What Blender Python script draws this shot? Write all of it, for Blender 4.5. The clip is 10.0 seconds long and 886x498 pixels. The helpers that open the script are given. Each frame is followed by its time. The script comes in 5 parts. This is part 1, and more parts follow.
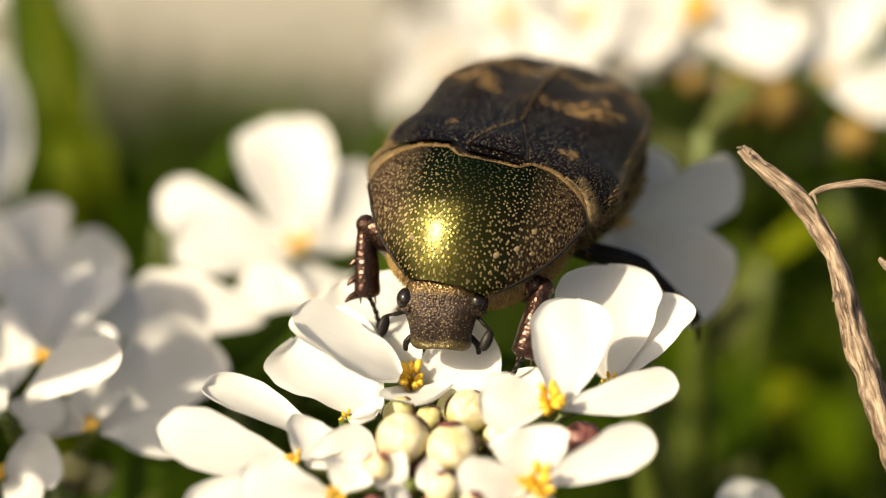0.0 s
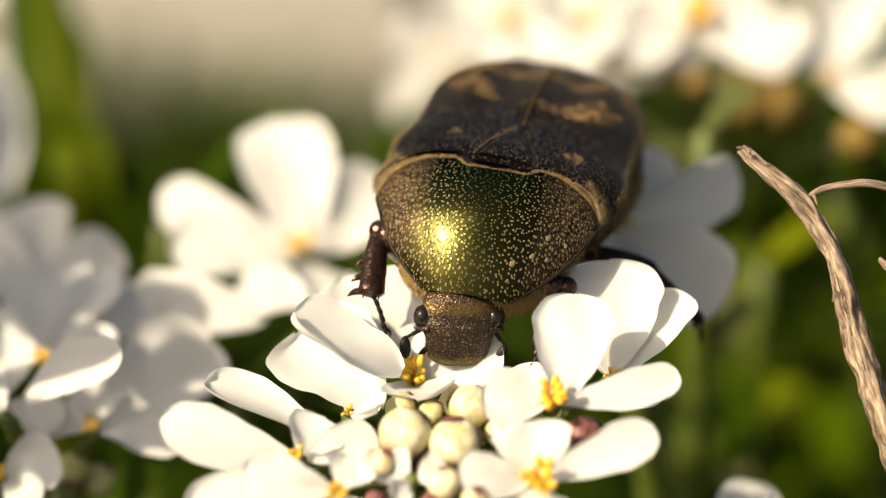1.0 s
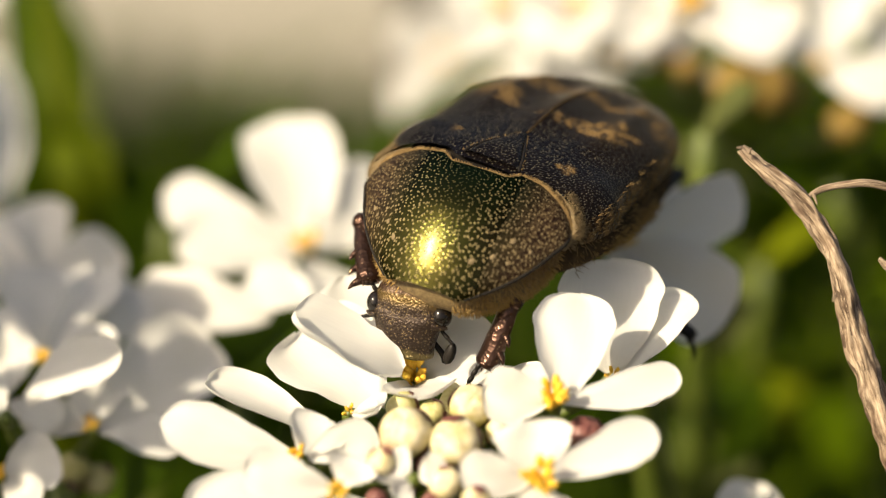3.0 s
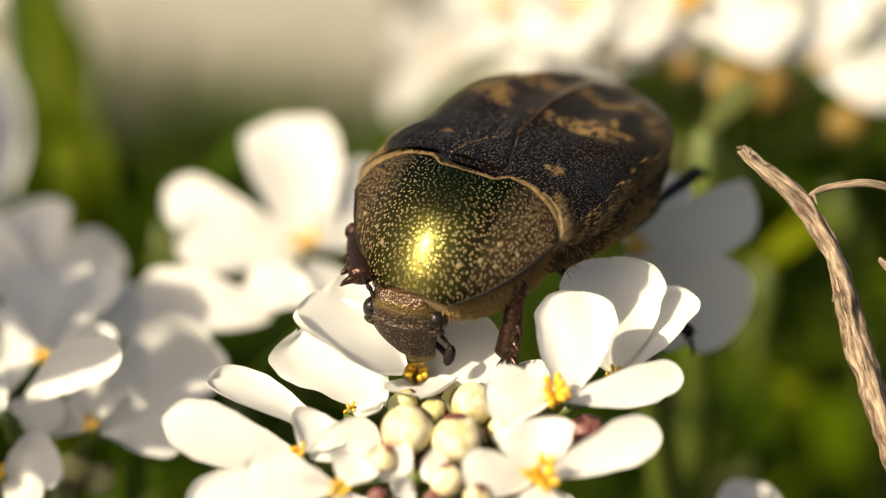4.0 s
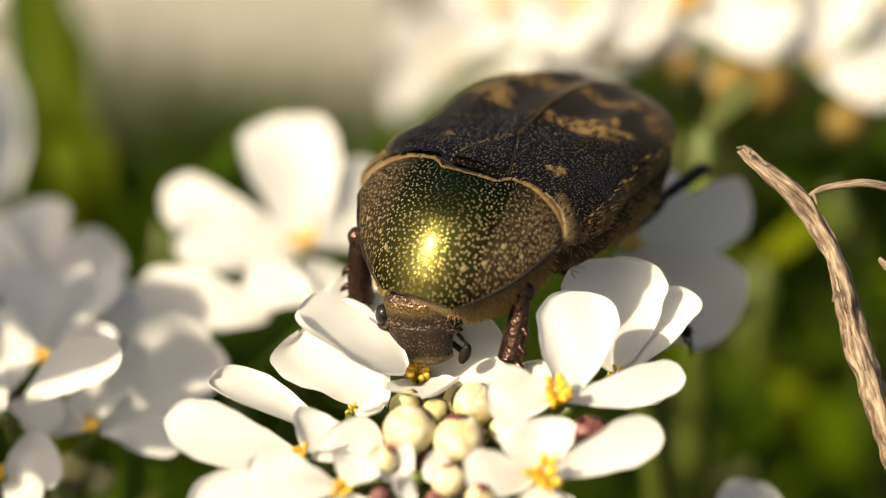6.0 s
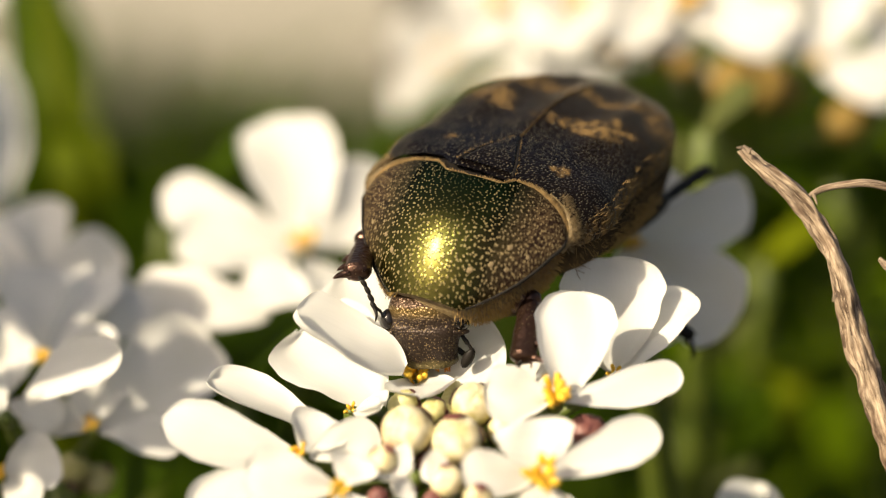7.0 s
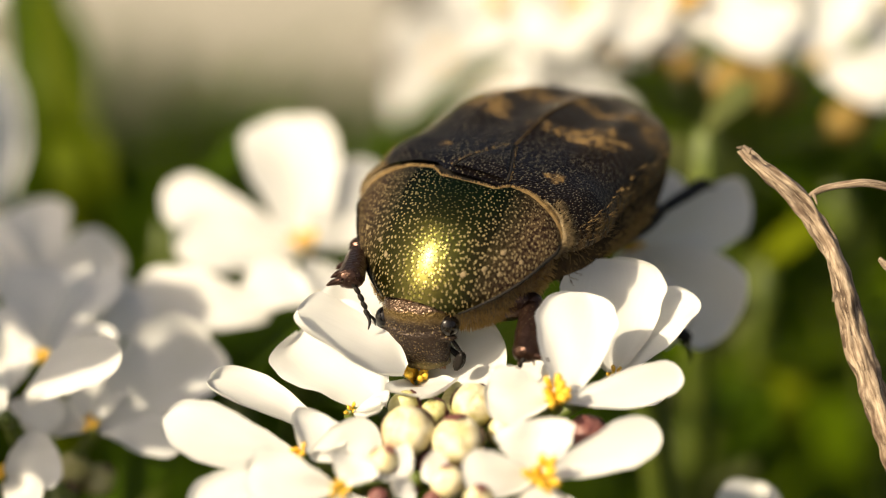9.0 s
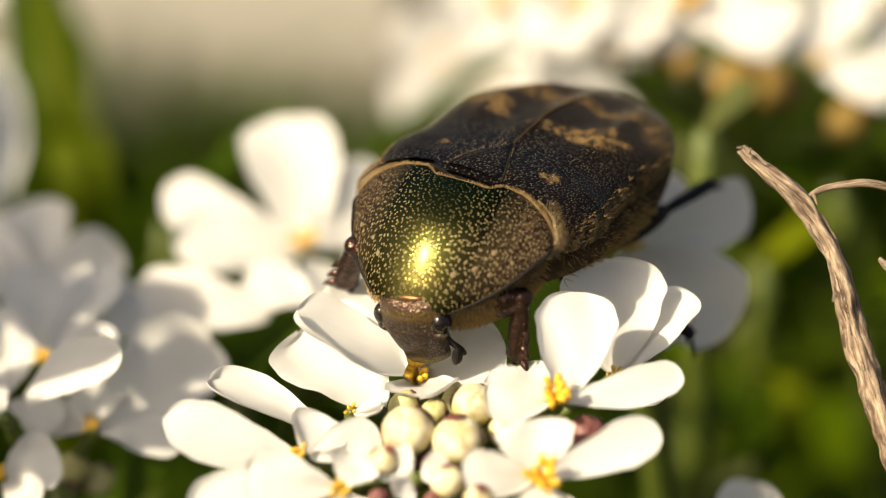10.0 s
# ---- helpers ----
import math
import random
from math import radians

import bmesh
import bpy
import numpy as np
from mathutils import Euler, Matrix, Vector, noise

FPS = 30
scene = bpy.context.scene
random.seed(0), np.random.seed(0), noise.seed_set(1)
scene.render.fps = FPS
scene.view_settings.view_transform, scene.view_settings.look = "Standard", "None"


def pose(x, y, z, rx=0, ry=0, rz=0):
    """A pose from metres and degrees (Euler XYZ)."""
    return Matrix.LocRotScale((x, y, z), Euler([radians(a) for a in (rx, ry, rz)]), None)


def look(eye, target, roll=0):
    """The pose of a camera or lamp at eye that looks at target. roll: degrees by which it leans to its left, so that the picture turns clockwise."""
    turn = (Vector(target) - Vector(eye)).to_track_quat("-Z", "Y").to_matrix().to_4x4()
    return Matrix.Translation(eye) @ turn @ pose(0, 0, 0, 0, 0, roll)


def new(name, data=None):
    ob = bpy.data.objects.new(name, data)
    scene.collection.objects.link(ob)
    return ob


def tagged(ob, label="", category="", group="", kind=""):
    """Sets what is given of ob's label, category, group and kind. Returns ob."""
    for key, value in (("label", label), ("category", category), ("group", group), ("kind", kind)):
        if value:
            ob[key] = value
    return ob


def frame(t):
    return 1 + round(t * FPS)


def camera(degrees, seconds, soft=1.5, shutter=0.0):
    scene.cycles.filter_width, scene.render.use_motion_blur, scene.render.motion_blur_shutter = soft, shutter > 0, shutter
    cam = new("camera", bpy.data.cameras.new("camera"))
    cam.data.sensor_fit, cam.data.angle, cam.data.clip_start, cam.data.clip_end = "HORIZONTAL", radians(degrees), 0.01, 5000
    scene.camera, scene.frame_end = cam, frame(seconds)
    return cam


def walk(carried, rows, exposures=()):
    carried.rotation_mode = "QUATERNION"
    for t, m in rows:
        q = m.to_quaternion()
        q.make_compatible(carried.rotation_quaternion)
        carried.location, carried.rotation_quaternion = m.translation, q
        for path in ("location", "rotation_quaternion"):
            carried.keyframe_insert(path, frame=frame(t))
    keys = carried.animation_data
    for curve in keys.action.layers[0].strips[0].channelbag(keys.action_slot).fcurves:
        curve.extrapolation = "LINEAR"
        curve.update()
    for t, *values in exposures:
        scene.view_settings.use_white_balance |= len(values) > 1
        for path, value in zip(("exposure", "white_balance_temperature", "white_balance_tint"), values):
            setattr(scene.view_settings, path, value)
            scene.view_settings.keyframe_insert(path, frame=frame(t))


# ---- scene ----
MM = 0.001

# ---- camera: a macro lens on a stand, looking down at the flower head ----
EYE = (0.0, -98.18, 202.21)
AIM = (0.0, 0.0, 150.0)
cam = camera(20, 10.0, soft=1.2)
cam.data.dof.use_dof = True
cam.data.dof.focus_distance = 0.1122
cam.data.dof.aperture_fstop = 18.0
HOLD = look(Vector(EYE) * MM, Vector(AIM) * MM)
walk(cam, [(0.0, HOLD), (10.0, HOLD)], exposures=[(0.0, 0.57, 7180, 10), (10.0, 0.57, 7180, 10)])

# ---- daylight: a low warm sun from the camera's left ----
SUN_FROM = Vector((-0.66, -0.36, 0.66)).normalized()
world = bpy.data.worlds.new("daylight")
scene.world = world
world.use_nodes = True
wn = world.node_tree
sky = wn.nodes.new("ShaderNodeTexSky")
sky.sky_type = "NISHITA"
sky.sun_disc = False
sky.dust_density = 6.0
sky.ozone_density = 0.4
sky.sun_elevation = math.asin(SUN_FROM.z)
sky.sun_rotation = math.atan2(SUN_FROM.x, SUN_FROM.y)
wn.links.new(sky.outputs[0], wn.nodes["Background"].inputs[0])
wn.nodes["Background"].inputs[1].default_value = 0.074
sun = new("sun", bpy.data.lights.new("sun", "SUN"))
sun.data.energy = 4.4
sun.data.angle = radians(0.6)
sun.data.color = (1.0, 0.885, 0.68)
sun.matrix_world = look(SUN_FROM * 2.0, (0, 0, 0))


# ---- materials ----
class Mat:
    """A node material under construction."""

    def __init__(self, name, rough=0.5, metal=0.0):
        self.m = bpy.data.materials.new(name)
        self.m.use_nodes = True
        self.t = self.m.node_tree
        self.b = self.t.nodes["Principled BSDF"]
        self.b.inputs["Roughness"].default_value = rough
        self.b.inputs["Metallic"].default_value = metal

    def node(self, kind, **inputs):
        n = self.t.nodes.new(kind)
        for key, value in inputs.items():
            self.put(n.inputs[key.replace("_", " ")], value)
        return n

    def put(self, socket, value):
        if isinstance(value, bpy.types.NodeSocket):
            self.t.links.new(value, socket)
        else:
            socket.default_value = value

    def coords(self, which="Object"):
        return self.node("ShaderNodeTexCoord").outputs[which]

    def stretch(self, vector, scale):
        n = self.node("ShaderNodeMapping", Scale=scale)
        self.t.links.new(vector, n.inputs["Vector"])
        return n.outputs[0]

    def noise(self, vector, scale, detail=3.0, rough=0.55):
        n = self.node("ShaderNodeTexNoise", Scale=scale, Detail=detail, Roughness=rough)
        self.t.links.new(vector, n.inputs["Vector"])
        return n.outputs[0]

    def cells(self, vector, scale, feature="F1"):
        n = self.node("ShaderNodeTexVoronoi", Scale=scale)
        n.feature = feature
        self.t.links.new(vector, n.inputs["Vector"])
        return n

    def ramp(self, value, stops):
        n = self.node("ShaderNodeValToRGB")
        e = n.color_ramp.elements
        while len(e) < len(stops):
            e.new(0.5)
        for point, (at, colour) in zip(e, stops):
            point.position = at
            point.color = (*colour, 1) if isinstance(colour, tuple) else (colour, colour, colour, 1)
        self.t.links.new(value, n.inputs[0])
        return n.outputs[0]

    def mix(self, factor, a, b):
        n = self.t.nodes.new("ShaderNodeMix")
        n.data_type = "RGBA"
        self.put(n.inputs["Factor"], factor)
        for socket, value in ((n.inputs[6], a), (n.inputs[7], b)):
            self.put(socket, (*value, 1) if isinstance(value, tuple) else value)
        return n.outputs[2]

    def math(self, op, a, b=0.0):
        n = self.t.nodes.new("ShaderNodeMath")
        n.operation = op
        self.put(n.inputs[0], a)
        self.put(n.inputs[1], b)
        return n.outputs[0]

    def colour(self, value):
        self.put(self.b.inputs["Base Color"], (*value, 1) if isinstance(value, tuple) else value)
        return self

    def bump(self, height, strength=0.3, depth=0.00005):
        n = self.node("ShaderNodeBump", Strength=strength, Distance=depth)
        self.t.links.new(height, n.inputs["Height"])
        self.t.links.new(n.outputs[0], self.b.inputs["Normal"])
        return self


def petal_material(name, tone):
    k = Mat(name, rough=0.55)
    uv = k.coords("UV")
    veins = k.noise(k.stretch(uv, (2.5, 26.0, 1.0)), 1.0, 4.0)
    blotch = k.noise(k.coords(), 420.0, 3.0)
    pale = k.mix(k.ramp(veins, [(0.3, 0.0), (0.7, 1.0)]), tone, tuple(c * 0.93 for c in tone))
    k.colour(k.mix(k.ramp(blotch, [(0.45, 0.0), (0.85, 0.5)]), pale, (tone[0] * 0.97, tone[1] * 0.95, tone[2] * 0.86)))
    k.bump(veins, 0.35, 0.00004)
    k.b.inputs["Specular IOR Level"].default_value = 0.3
    glow = k.node("ShaderNodeBsdfTranslucent", Color=(0.94, 0.94, 0.915, 1))
    both = k.node("ShaderNodeMixShader", Fac=0.45)
    out = k.t.nodes["Material Output"]
    k.t.links.new(k.b.outputs[0], both.inputs[1])
    k.t.links.new(glow.outputs[0], both.inputs[2])
    k.t.links.new(both.outputs[0], out.inputs[0])
    return k.m


def leaf_material(name, dark, light, through_colour):
    k = Mat(name, rough=0.55)
    k.b.inputs["Specular IOR Level"].default_value = 0.06
    grain = k.noise(k.coords(), 260.0, 4.0)
    rnd = k.node("ShaderNodeNewGeometry").outputs["Random Per Island"]
    tone = k.math("ADD", k.math("MULTIPLY", rnd, 0.75), k.math("MULTIPLY", grain, 0.4))
    k.colour(k.mix(k.ramp(tone, [(0.2, 0.0), (0.95, 1.0)]), dark, light))
    k.bump(grain, 0.3, 0.0001)
    glow = k.node("ShaderNodeBsdfTranslucent", Color=(*through_colour, 1))
    both = k.node("ShaderNodeMixShader", Fac=0.35)
    k.t.links.new(k.b.outputs[0], both.inputs[1])
    k.t.links.new(glow.outputs[0], both.inputs[2])
    k.t.links.new(both.outputs[0], k.t.nodes["Material Output"].inputs[0])
    return k.m


def plain_material(name, dark, light, rough, scale, relief=0.3, metal=0.0, depth=0.00002, gloss=0.5):
    k = Mat(name, rough, metal)
    k.b.inputs["Specular IOR Level"].default_value = gloss
    grain = k.noise(k.coords(), scale, 5.0, 0.6)
    fine = k.noise(k.coords(), scale * 6.0, 3.0)
    k.colour(k.mix(k.ramp(k.math("ADD", k.math("MULTIPLY", grain, 0.7), k.math("MULTIPLY", fine, 0.3)), [(0.32, 0.0), (0.68, 1.0)]), dark, light))
    k.bump(fine, relief, depth)
    return k.m


def pronotum_material():
    k = Mat("green_gold_cuticle", 0.30, 0.92)
    at = k.coords()
    x = k.node("ShaderNodeSeparateXYZ")
    k.t.links.new(at, x.inputs[0])
    side = k.math("MULTIPLY", k.math("ABSOLUTE", x.outputs["Y"]), 230.0)
    shade = k.noise(at, 330.0, 3.0)
    base = k.mix(k.ramp(shade, [(0.35, 0.0), (0.7, 1.0)]), (0.026, 0.027, 0.005), (0.048, 0.043, 0.009))
    hindward = k.node("ShaderNodeSeparateXYZ")
    k.t.links.new(k.coords("UV"), hindward.inputs[0])
    base = k.mix(k.ramp(hindward.outputs["X"], [(0.10, 1.0), (0.34, 0.0)]), base, (0.010, 0.021, 0.006))
    base = k.mix(k.ramp(k.math("SUBTRACT", side, k.math("MULTIPLY", shade, 0.5)), [(0.20, 0.0), (0.60, 1.0)]), base, (0.029, 0.0155, 0.011))
    # punctures, each with a pale scale in it, larger and closer to the sides
    jitter = k.node("ShaderNodeTexNoise", Scale=5200.0, Detail=2.0)
    k.t.links.new(at, jitter.inputs["Vector"])
    place_of = k.node("ShaderNodeMix", Factor=0.085)
    place_of.data_type = "VECTOR"
    k.t.links.new(k.stretch(k.coords("UV"), (10.0, 10.0, 10.0)), place_of.inputs[4])
    k.t.links.new(jitter.outputs["Color"], place_of.inputs[5])
    cell = k.cells(place_of.outputs[1], 5.6)
    cell.voronoi_dimensions = "2D"
    size = k.math("ADD", 0.18, k.math("MULTIPLY", side, 0.09))
    size = k.math("MULTIPLY", size, k.math("ADD", 0.80, k.math("MULTIPLY", cell.outputs["Color"], 0.4)))
    fore = k.node("ShaderNodeSeparateXYZ")
    k.t.links.new(k.coords("UV"), fore.inputs[0])
    size = k.math("MULTIPLY", size, k.ramp(fore.outputs["X"], [(0.02, 0.70), (0.32, 1.0)]))
    dots = k.ramp(k.math("SUBTRACT", k.math("ADD", 0.5, size), cell.outputs["Distance"]), [(0.46, 0.0), (0.56, 1.0)])
    dots = k.math("MULTIPLY", dots, k.ramp(side, [(0.06, 0.42), (0.36, 1.0)]))
    # felt of tan scales along the side margins
    felt = k.noise(at, 8500.0, 3.0)
    margin = k.math("MULTIPLY", k.ramp(k.math("ADD", side, k.math("MULTIPLY", k.noise(at, 700.0, 2.0), 0.3)), [(0.70, 0.0), (1.15, 0.70)]), k.ramp(felt, [(0.44, 0.0), (0.60, 1.0)]))
    mask = k.math("MAXIMUM", k.math("MULTIPLY", dots, 0.85), margin)
    base = k.mix(margin, base, (0.10, 0.066, 0.028))
    k.colour(k.mix(k.math("MULTIPLY", dots, 0.8), base, (0.23, 0.175, 0.088)))
    k.put(k.b.inputs["Metallic"], k.math("SUBTRACT", 0.90, k.math("MULTIPLY", mask, 0.9)))
    k.put(k.b.inputs["Roughness"], k.math("ADD", k.ramp(side, [(0.50, 0.24), (0.95, 0.40)]), k.math("MULTIPLY", mask, 0.25)))
    k.b.inputs["Specular IOR Level"].default_value = 0.2
    pits = k.ramp(cell.outputs["Distance"], [(0.18, 0.0), (0.42, 1.0)])
    k.bump(k.math("ADD", pits, k.math("MULTIPLY", k.noise(at, 1300.0, 3.0), 1.6)), 0.20, 0.00003)
    k.b.inputs["Coat Weight"].default_value = 0.07
    k.b.inputs["Coat Roughness"].default_value = 0.20
    return k.m


def elytron_material():
    k = Mat("dark_bronze_wing_case", 0.34, 0.75)
    k.b.inputs["Specular IOR Level"].default_value = 0.2
    at = k.coords()
    shade = k.noise(at, 260.0, 3.0)
    base = k.mix(k.ramp(shade, [(0.35, 0.0), (0.65, 1.0)]), (0.008, 0.0066, 0.0092), (0.017, 0.012, 0.010))
    rearward = k.node("ShaderNodeSeparateXYZ")
    k.t.links.new(k.coords("UV"), rearward.inputs[0])
    base = k.mix(k.ramp(k.math("ADD", rearward.outputs["X"], k.math("MULTIPLY", shade, 0.3)), [(0.35, 0.0), (0.85, 0.8)]), base, (0.072, 0.044, 0.016))
    cell = k.cells(k.stretch(k.coords("UV"), (13.7, 7.4, 1.0)), 5.9)
    cell.voronoi_dimensions = "2D"
    clump = k.math("MULTIPLY", k.noise(at, 900.0, 2.0), 0.8)
    dots = k.math("MULTIPLY", k.ramp(cell.outputs["Distance"], [(0.10, 1.0), (0.17, 0.0)]), k.ramp(k.math("ADD", cell.outputs["Color"], clump), [(0.74, 0.0), (1.02, 1.0)]))
    xyz = k.node("ShaderNodeSeparateXYZ")
    k.t.links.new(k.coords("UV"), xyz.inputs[0])
    along, across = xyz.outputs["X"], xyz.outputs["Y"]

    def hill(value, centre, wide):
        """1 at the centre, falling to 0 at the given distance."""
        return k.math("MAXIMUM", 0.0, k.math("SUBTRACT", 1.0, k.math("DIVIDE", k.math("ABSOLUTE", k.math("SUBTRACT", value, centre)), wide)))

    dots = k.math("MULTIPLY", dots, k.ramp(along, [(0.30, 1.0), (0.55, 0.2)]))
    spot = k.math("MULTIPLY", k.math("MULTIPLY", hill(along, 0.13, 0.055), hill(across, 0.34, 0.10)), 0.85)
    bar = k.math("MULTIPLY", hill(k.math("SUBTRACT", along, k.math("MULTIPLY", across, 0.18)), 0.40, 0.12), hill(across, 0.32, 0.36))
    tail = k.math("MULTIPLY", hill(along, 0.70, 0.20), 0.55)
    edge = k.math("MULTIPLY", hill(across, 1.0, 0.34), 0.62)
    where = k.math("MAXIMUM", k.math("MAXIMUM", spot, bar), k.math("MAXIMUM", tail, edge))
    patch = k.noise(k.stretch(at, (1.3, 0.7, 1.0)), 520.0, 4.0, 0.62)
    band = k.ramp(k.math("ADD", patch, k.math("MULTIPLY", where, 0.54)), [(0.66, 0.0), (0.77, 1.0)])
    felt = k.noise(at, 2600.0, 3.0)
    band = k.math("MULTIPLY", band, k.ramp(felt, [(0.40, 0.10), (0.58, 1.0)]))
    mask = k.math("MAXIMUM", k.math("MULTIPLY", dots, 0.9), k.math("MULTIPLY", band, 0.85))
    k.colour(k.mix(k.math("MULTIPLY", dots, 0.65), k.mix(k.math("MULTIPLY", band, 0.72), base, (0.25, 0.155, 0.058)), (0.46, 0.40, 0.27)))
    k.put(k.b.inputs["Metallic"], k.math("SUBTRACT", 0.75, k.math("MULTIPLY", mask, 0.7)))
    k.put(k.b.inputs["Roughness"], k.math("ADD", 0.32, k.math("MULTIPLY", mask, 0.4)))
    k.bump(k.math("ADD", k.ramp(cell.outputs["Distance"], [(0.15, 0.0), (0.4, 1.0)]), k.math("MULTIPLY", k.noise(at, 1100.0, 4.0), 2.5)), 0.5, 0.00005)
    return k.m


def head_material():
    k = Mat("bronze_head_cuticle", 0.40, 0.55)
    at = k.coords()
    cell = k.cells(at, 9500.0)
    gold = k.ramp(cell.outputs["Distance"], [(0.20, 1.0), (0.32, 0.0)])
    xyz = k.node("ShaderNodeSeparateXYZ")
    k.t.links.new(at, xyz.inputs[0])
    wander = k.math("MULTIPLY", k.noise(at, 1500.0, 2.0), 0.0006)
    ahead = k.math("MULTIPLY", k.math("ADD", xyz.outputs["X"], wander), 250.0)
    tone = k.ramp(ahead, [(0.0, (0.075, 0.044, 0.026)), (0.03, (0.125, 0.080, 0.024)), (0.09, (0.115, 0.074, 0.024)), (0.17, (0.036, 0.023, 0.016)), (0.645, (0.030, 0.019, 0.014)), (0.68, (0.10, 0.078, 0.030))])
    patch = k.ramp(k.noise(at, 1500.0, 3.0), [(0.40, 0.0), (0.62, 1.0)])
    gold = k.math("MULTIPLY", gold, k.math("MULTIPLY", k.math("ADD", 0.30, k.math("MULTIPLY", patch, 0.65)), k.ramp(ahead, [(0.10, 0.15), (0.20, 1.0)])))
    k.colour(k.mix(gold, tone, (0.31, 0.225, 0.11)))
    k.put(k.b.inputs["Roughness"], k.math("ADD", k.ramp(ahead, [(0.06, 0.26), (0.16, 0.42)]), k.math("MULTIPLY", gold, 0.25)))
    k.bump(k.math("ADD", cell.outputs["Distance"], k.noise(at, 4200.0, 5.0)), 0.55, 0.00007)
    return k.m


def twig_material():
    k = Mat("dry_bark", 0.75)
    uv = k.coords("UV")
    fibre = k.noise(k.stretch(uv, (7.0, 22.0, 1.0)), 1.0, 9.0, 0.72)
    crack = k.noise(k.stretch(uv, (2.6, 6.0, 1.0)), 1.3, 9.0, 0.74)
    worn = k.noise(k.stretch(uv, (5.0, 2.5, 1.0)), 1.0, 4.0)
    tone = k.mix(k.ramp(fibre, [(0.40, 0.0), (0.62, 1.0)]), (0.13, 0.080, 0.048), (0.62, 0.49, 0.35))
    tone = k.mix(k.ramp(worn, [(0.48, 0.0), (0.66, 0.6)]), tone, (0.16, 0.098, 0.058))
    k.colour(k.mix(k.ramp(crack, [(0.53, 0.0), (0.575, 0.9)]), tone, (0.06, 0.033, 0.018)))
    k.bump(k.math("SUBTRACT", fibre, k.ramp(crack, [(0.48, 0.0), (0.60, 0.8)])), 0.8, 0.00005)
    return k.m


def bud_material():
    k = Mat("cream_bud", 0.5)
    at = k.coords()
    fine = k.noise(at, 1800.0, 4.0)
    cream = k.mix(k.ramp(fine, [(0.35, 0.0), (0.7, 1.0)]), (0.60, 0.51, 0.26), (0.80, 0.74, 0.56))
    uv = k.node("ShaderNodeSeparateXYZ")
    k.t.links.new(k.coords("UV"), uv.inputs[0])
    cream = k.mix(k.ramp(k.math("ADD", uv.outputs["X"], k.math("MULTIPLY", k.noise(at, 600.0, 3.0), 0.25)), [(0.52, 0.9), (0.80, 0.0)]), cream, (0.42, 0.39, 0.09))
    k.colour(k.mix(k.ramp(k.noise(at, 420.0, 3.0), [(0.56, 0.0), (0.70, 0.8)]), cream, (0.32, 0.10, 0.10)))
    k.bump(fine, 0.3, 0.00008)
    return k.m


def leg_material():
    k = Mat("purple_bronze_leg", 0.28, 0.8)
    at = k.coords()
    cell = k.cells(at, 4600.0)
    pale = k.ramp(cell.outputs["Distance"], [(0.10, 1.0), (0.20, 0.0)])
    tone = k.mix(k.noise(at, 1500.0, 3.0), (0.030, 0.017, 0.013), (0.098, 0.052, 0.038))
    k.colour(k.mix(k.math("MULTIPLY", pale, 0.6), tone, (0.38, 0.27, 0.15)))
    k.bump(cell.outputs["Distance"], 0.6, 0.00006)
    return k.m


PETAL = petal_material("white_petal", (0.88, 0.882, 0.872))
YELLOW = plain_material("yellow_anther", (0.70, 0.37, 0.015), (0.92, 0.62, 0.07), 0.6, 2500.0, 0.6)
BUD = bud_material()
BUD_GREEN = plain_material("green_bud", (0.40, 0.37, 0.10), (0.66, 0.62, 0.34), 0.5, 900.0)
OCHRE = plain_material("ochre_bud", (0.15, 0.09, 0.012), (0.25, 0.165, 0.028), 0.6, 900.0)
SEPAL = plain_material("purple_sepal", (0.10, 0.026, 0.034), (0.27, 0.11, 0.085), 0.5, 1200.0)
STALK = plain_material("green_stalk", (0.055, 0.09, 0.010), (0.12, 0.15, 0.022), 0.45, 700.0)
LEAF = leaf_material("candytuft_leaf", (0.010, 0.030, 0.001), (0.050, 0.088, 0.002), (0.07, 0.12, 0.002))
# lighter copies of the candytuft leaf, with sunlight put into their colour
LEAF_SUNLIT = leaf_material("leaf_painted_sunlit", (0.09, 0.12, 0.005), (0.20, 0.24, 0.008), (0.26, 0.31, 0.008))
LEAF_HALF_LIT = leaf_material("leaf_painted_half_lit", (0.040, 0.085, 0.002), (0.12, 0.185, 0.004), (0.14, 0.22, 0.003))
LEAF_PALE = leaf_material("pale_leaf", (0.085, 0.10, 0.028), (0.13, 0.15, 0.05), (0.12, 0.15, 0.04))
STRAP = leaf_material("strap_leaf", (0.06, 0.085, 0.003), (0.10, 0.135, 0.004), (0.14, 0.19, 0.003))
SOIL = plain_material("garden_soil", (0.013, 0.012, 0.004), (0.030, 0.027, 0.010), 0.9, 60.0, 1.0, depth=0.002)
STONE = plain_material("pale_stone", (0.27, 0.255, 0.21), (0.355, 0.335, 0.28), 0.85, 35.0, 0.6, depth=0.001)
PRONOTUM = pronotum_material()
ELYTRON = elytron_material()
HEAD = head_material()
CHITIN = leg_material()
BLACK = plain_material("black_chitin", (0.008, 0.007, 0.006), (0.018, 0.015, 0.013), 0.40, 2200.0, 0.4, gloss=0.14)
EYE_BLACK = plain_material("compound_eye", (0.006, 0.005, 0.004), (0.012, 0.009, 0.007), 0.10, 9000.0, 0.1, gloss=0.5)
SUTURE = plain_material("brown_seam", (0.022, 0.015, 0.010), (0.10, 0.064, 0.026), 0.8, 3000.0, 0.8, gloss=0.08)
TAN = plain_material("tan_hairs", (0.17, 0.10, 0.034), (0.36, 0.24, 0.095), 0.8, 3500.0, 1.0)
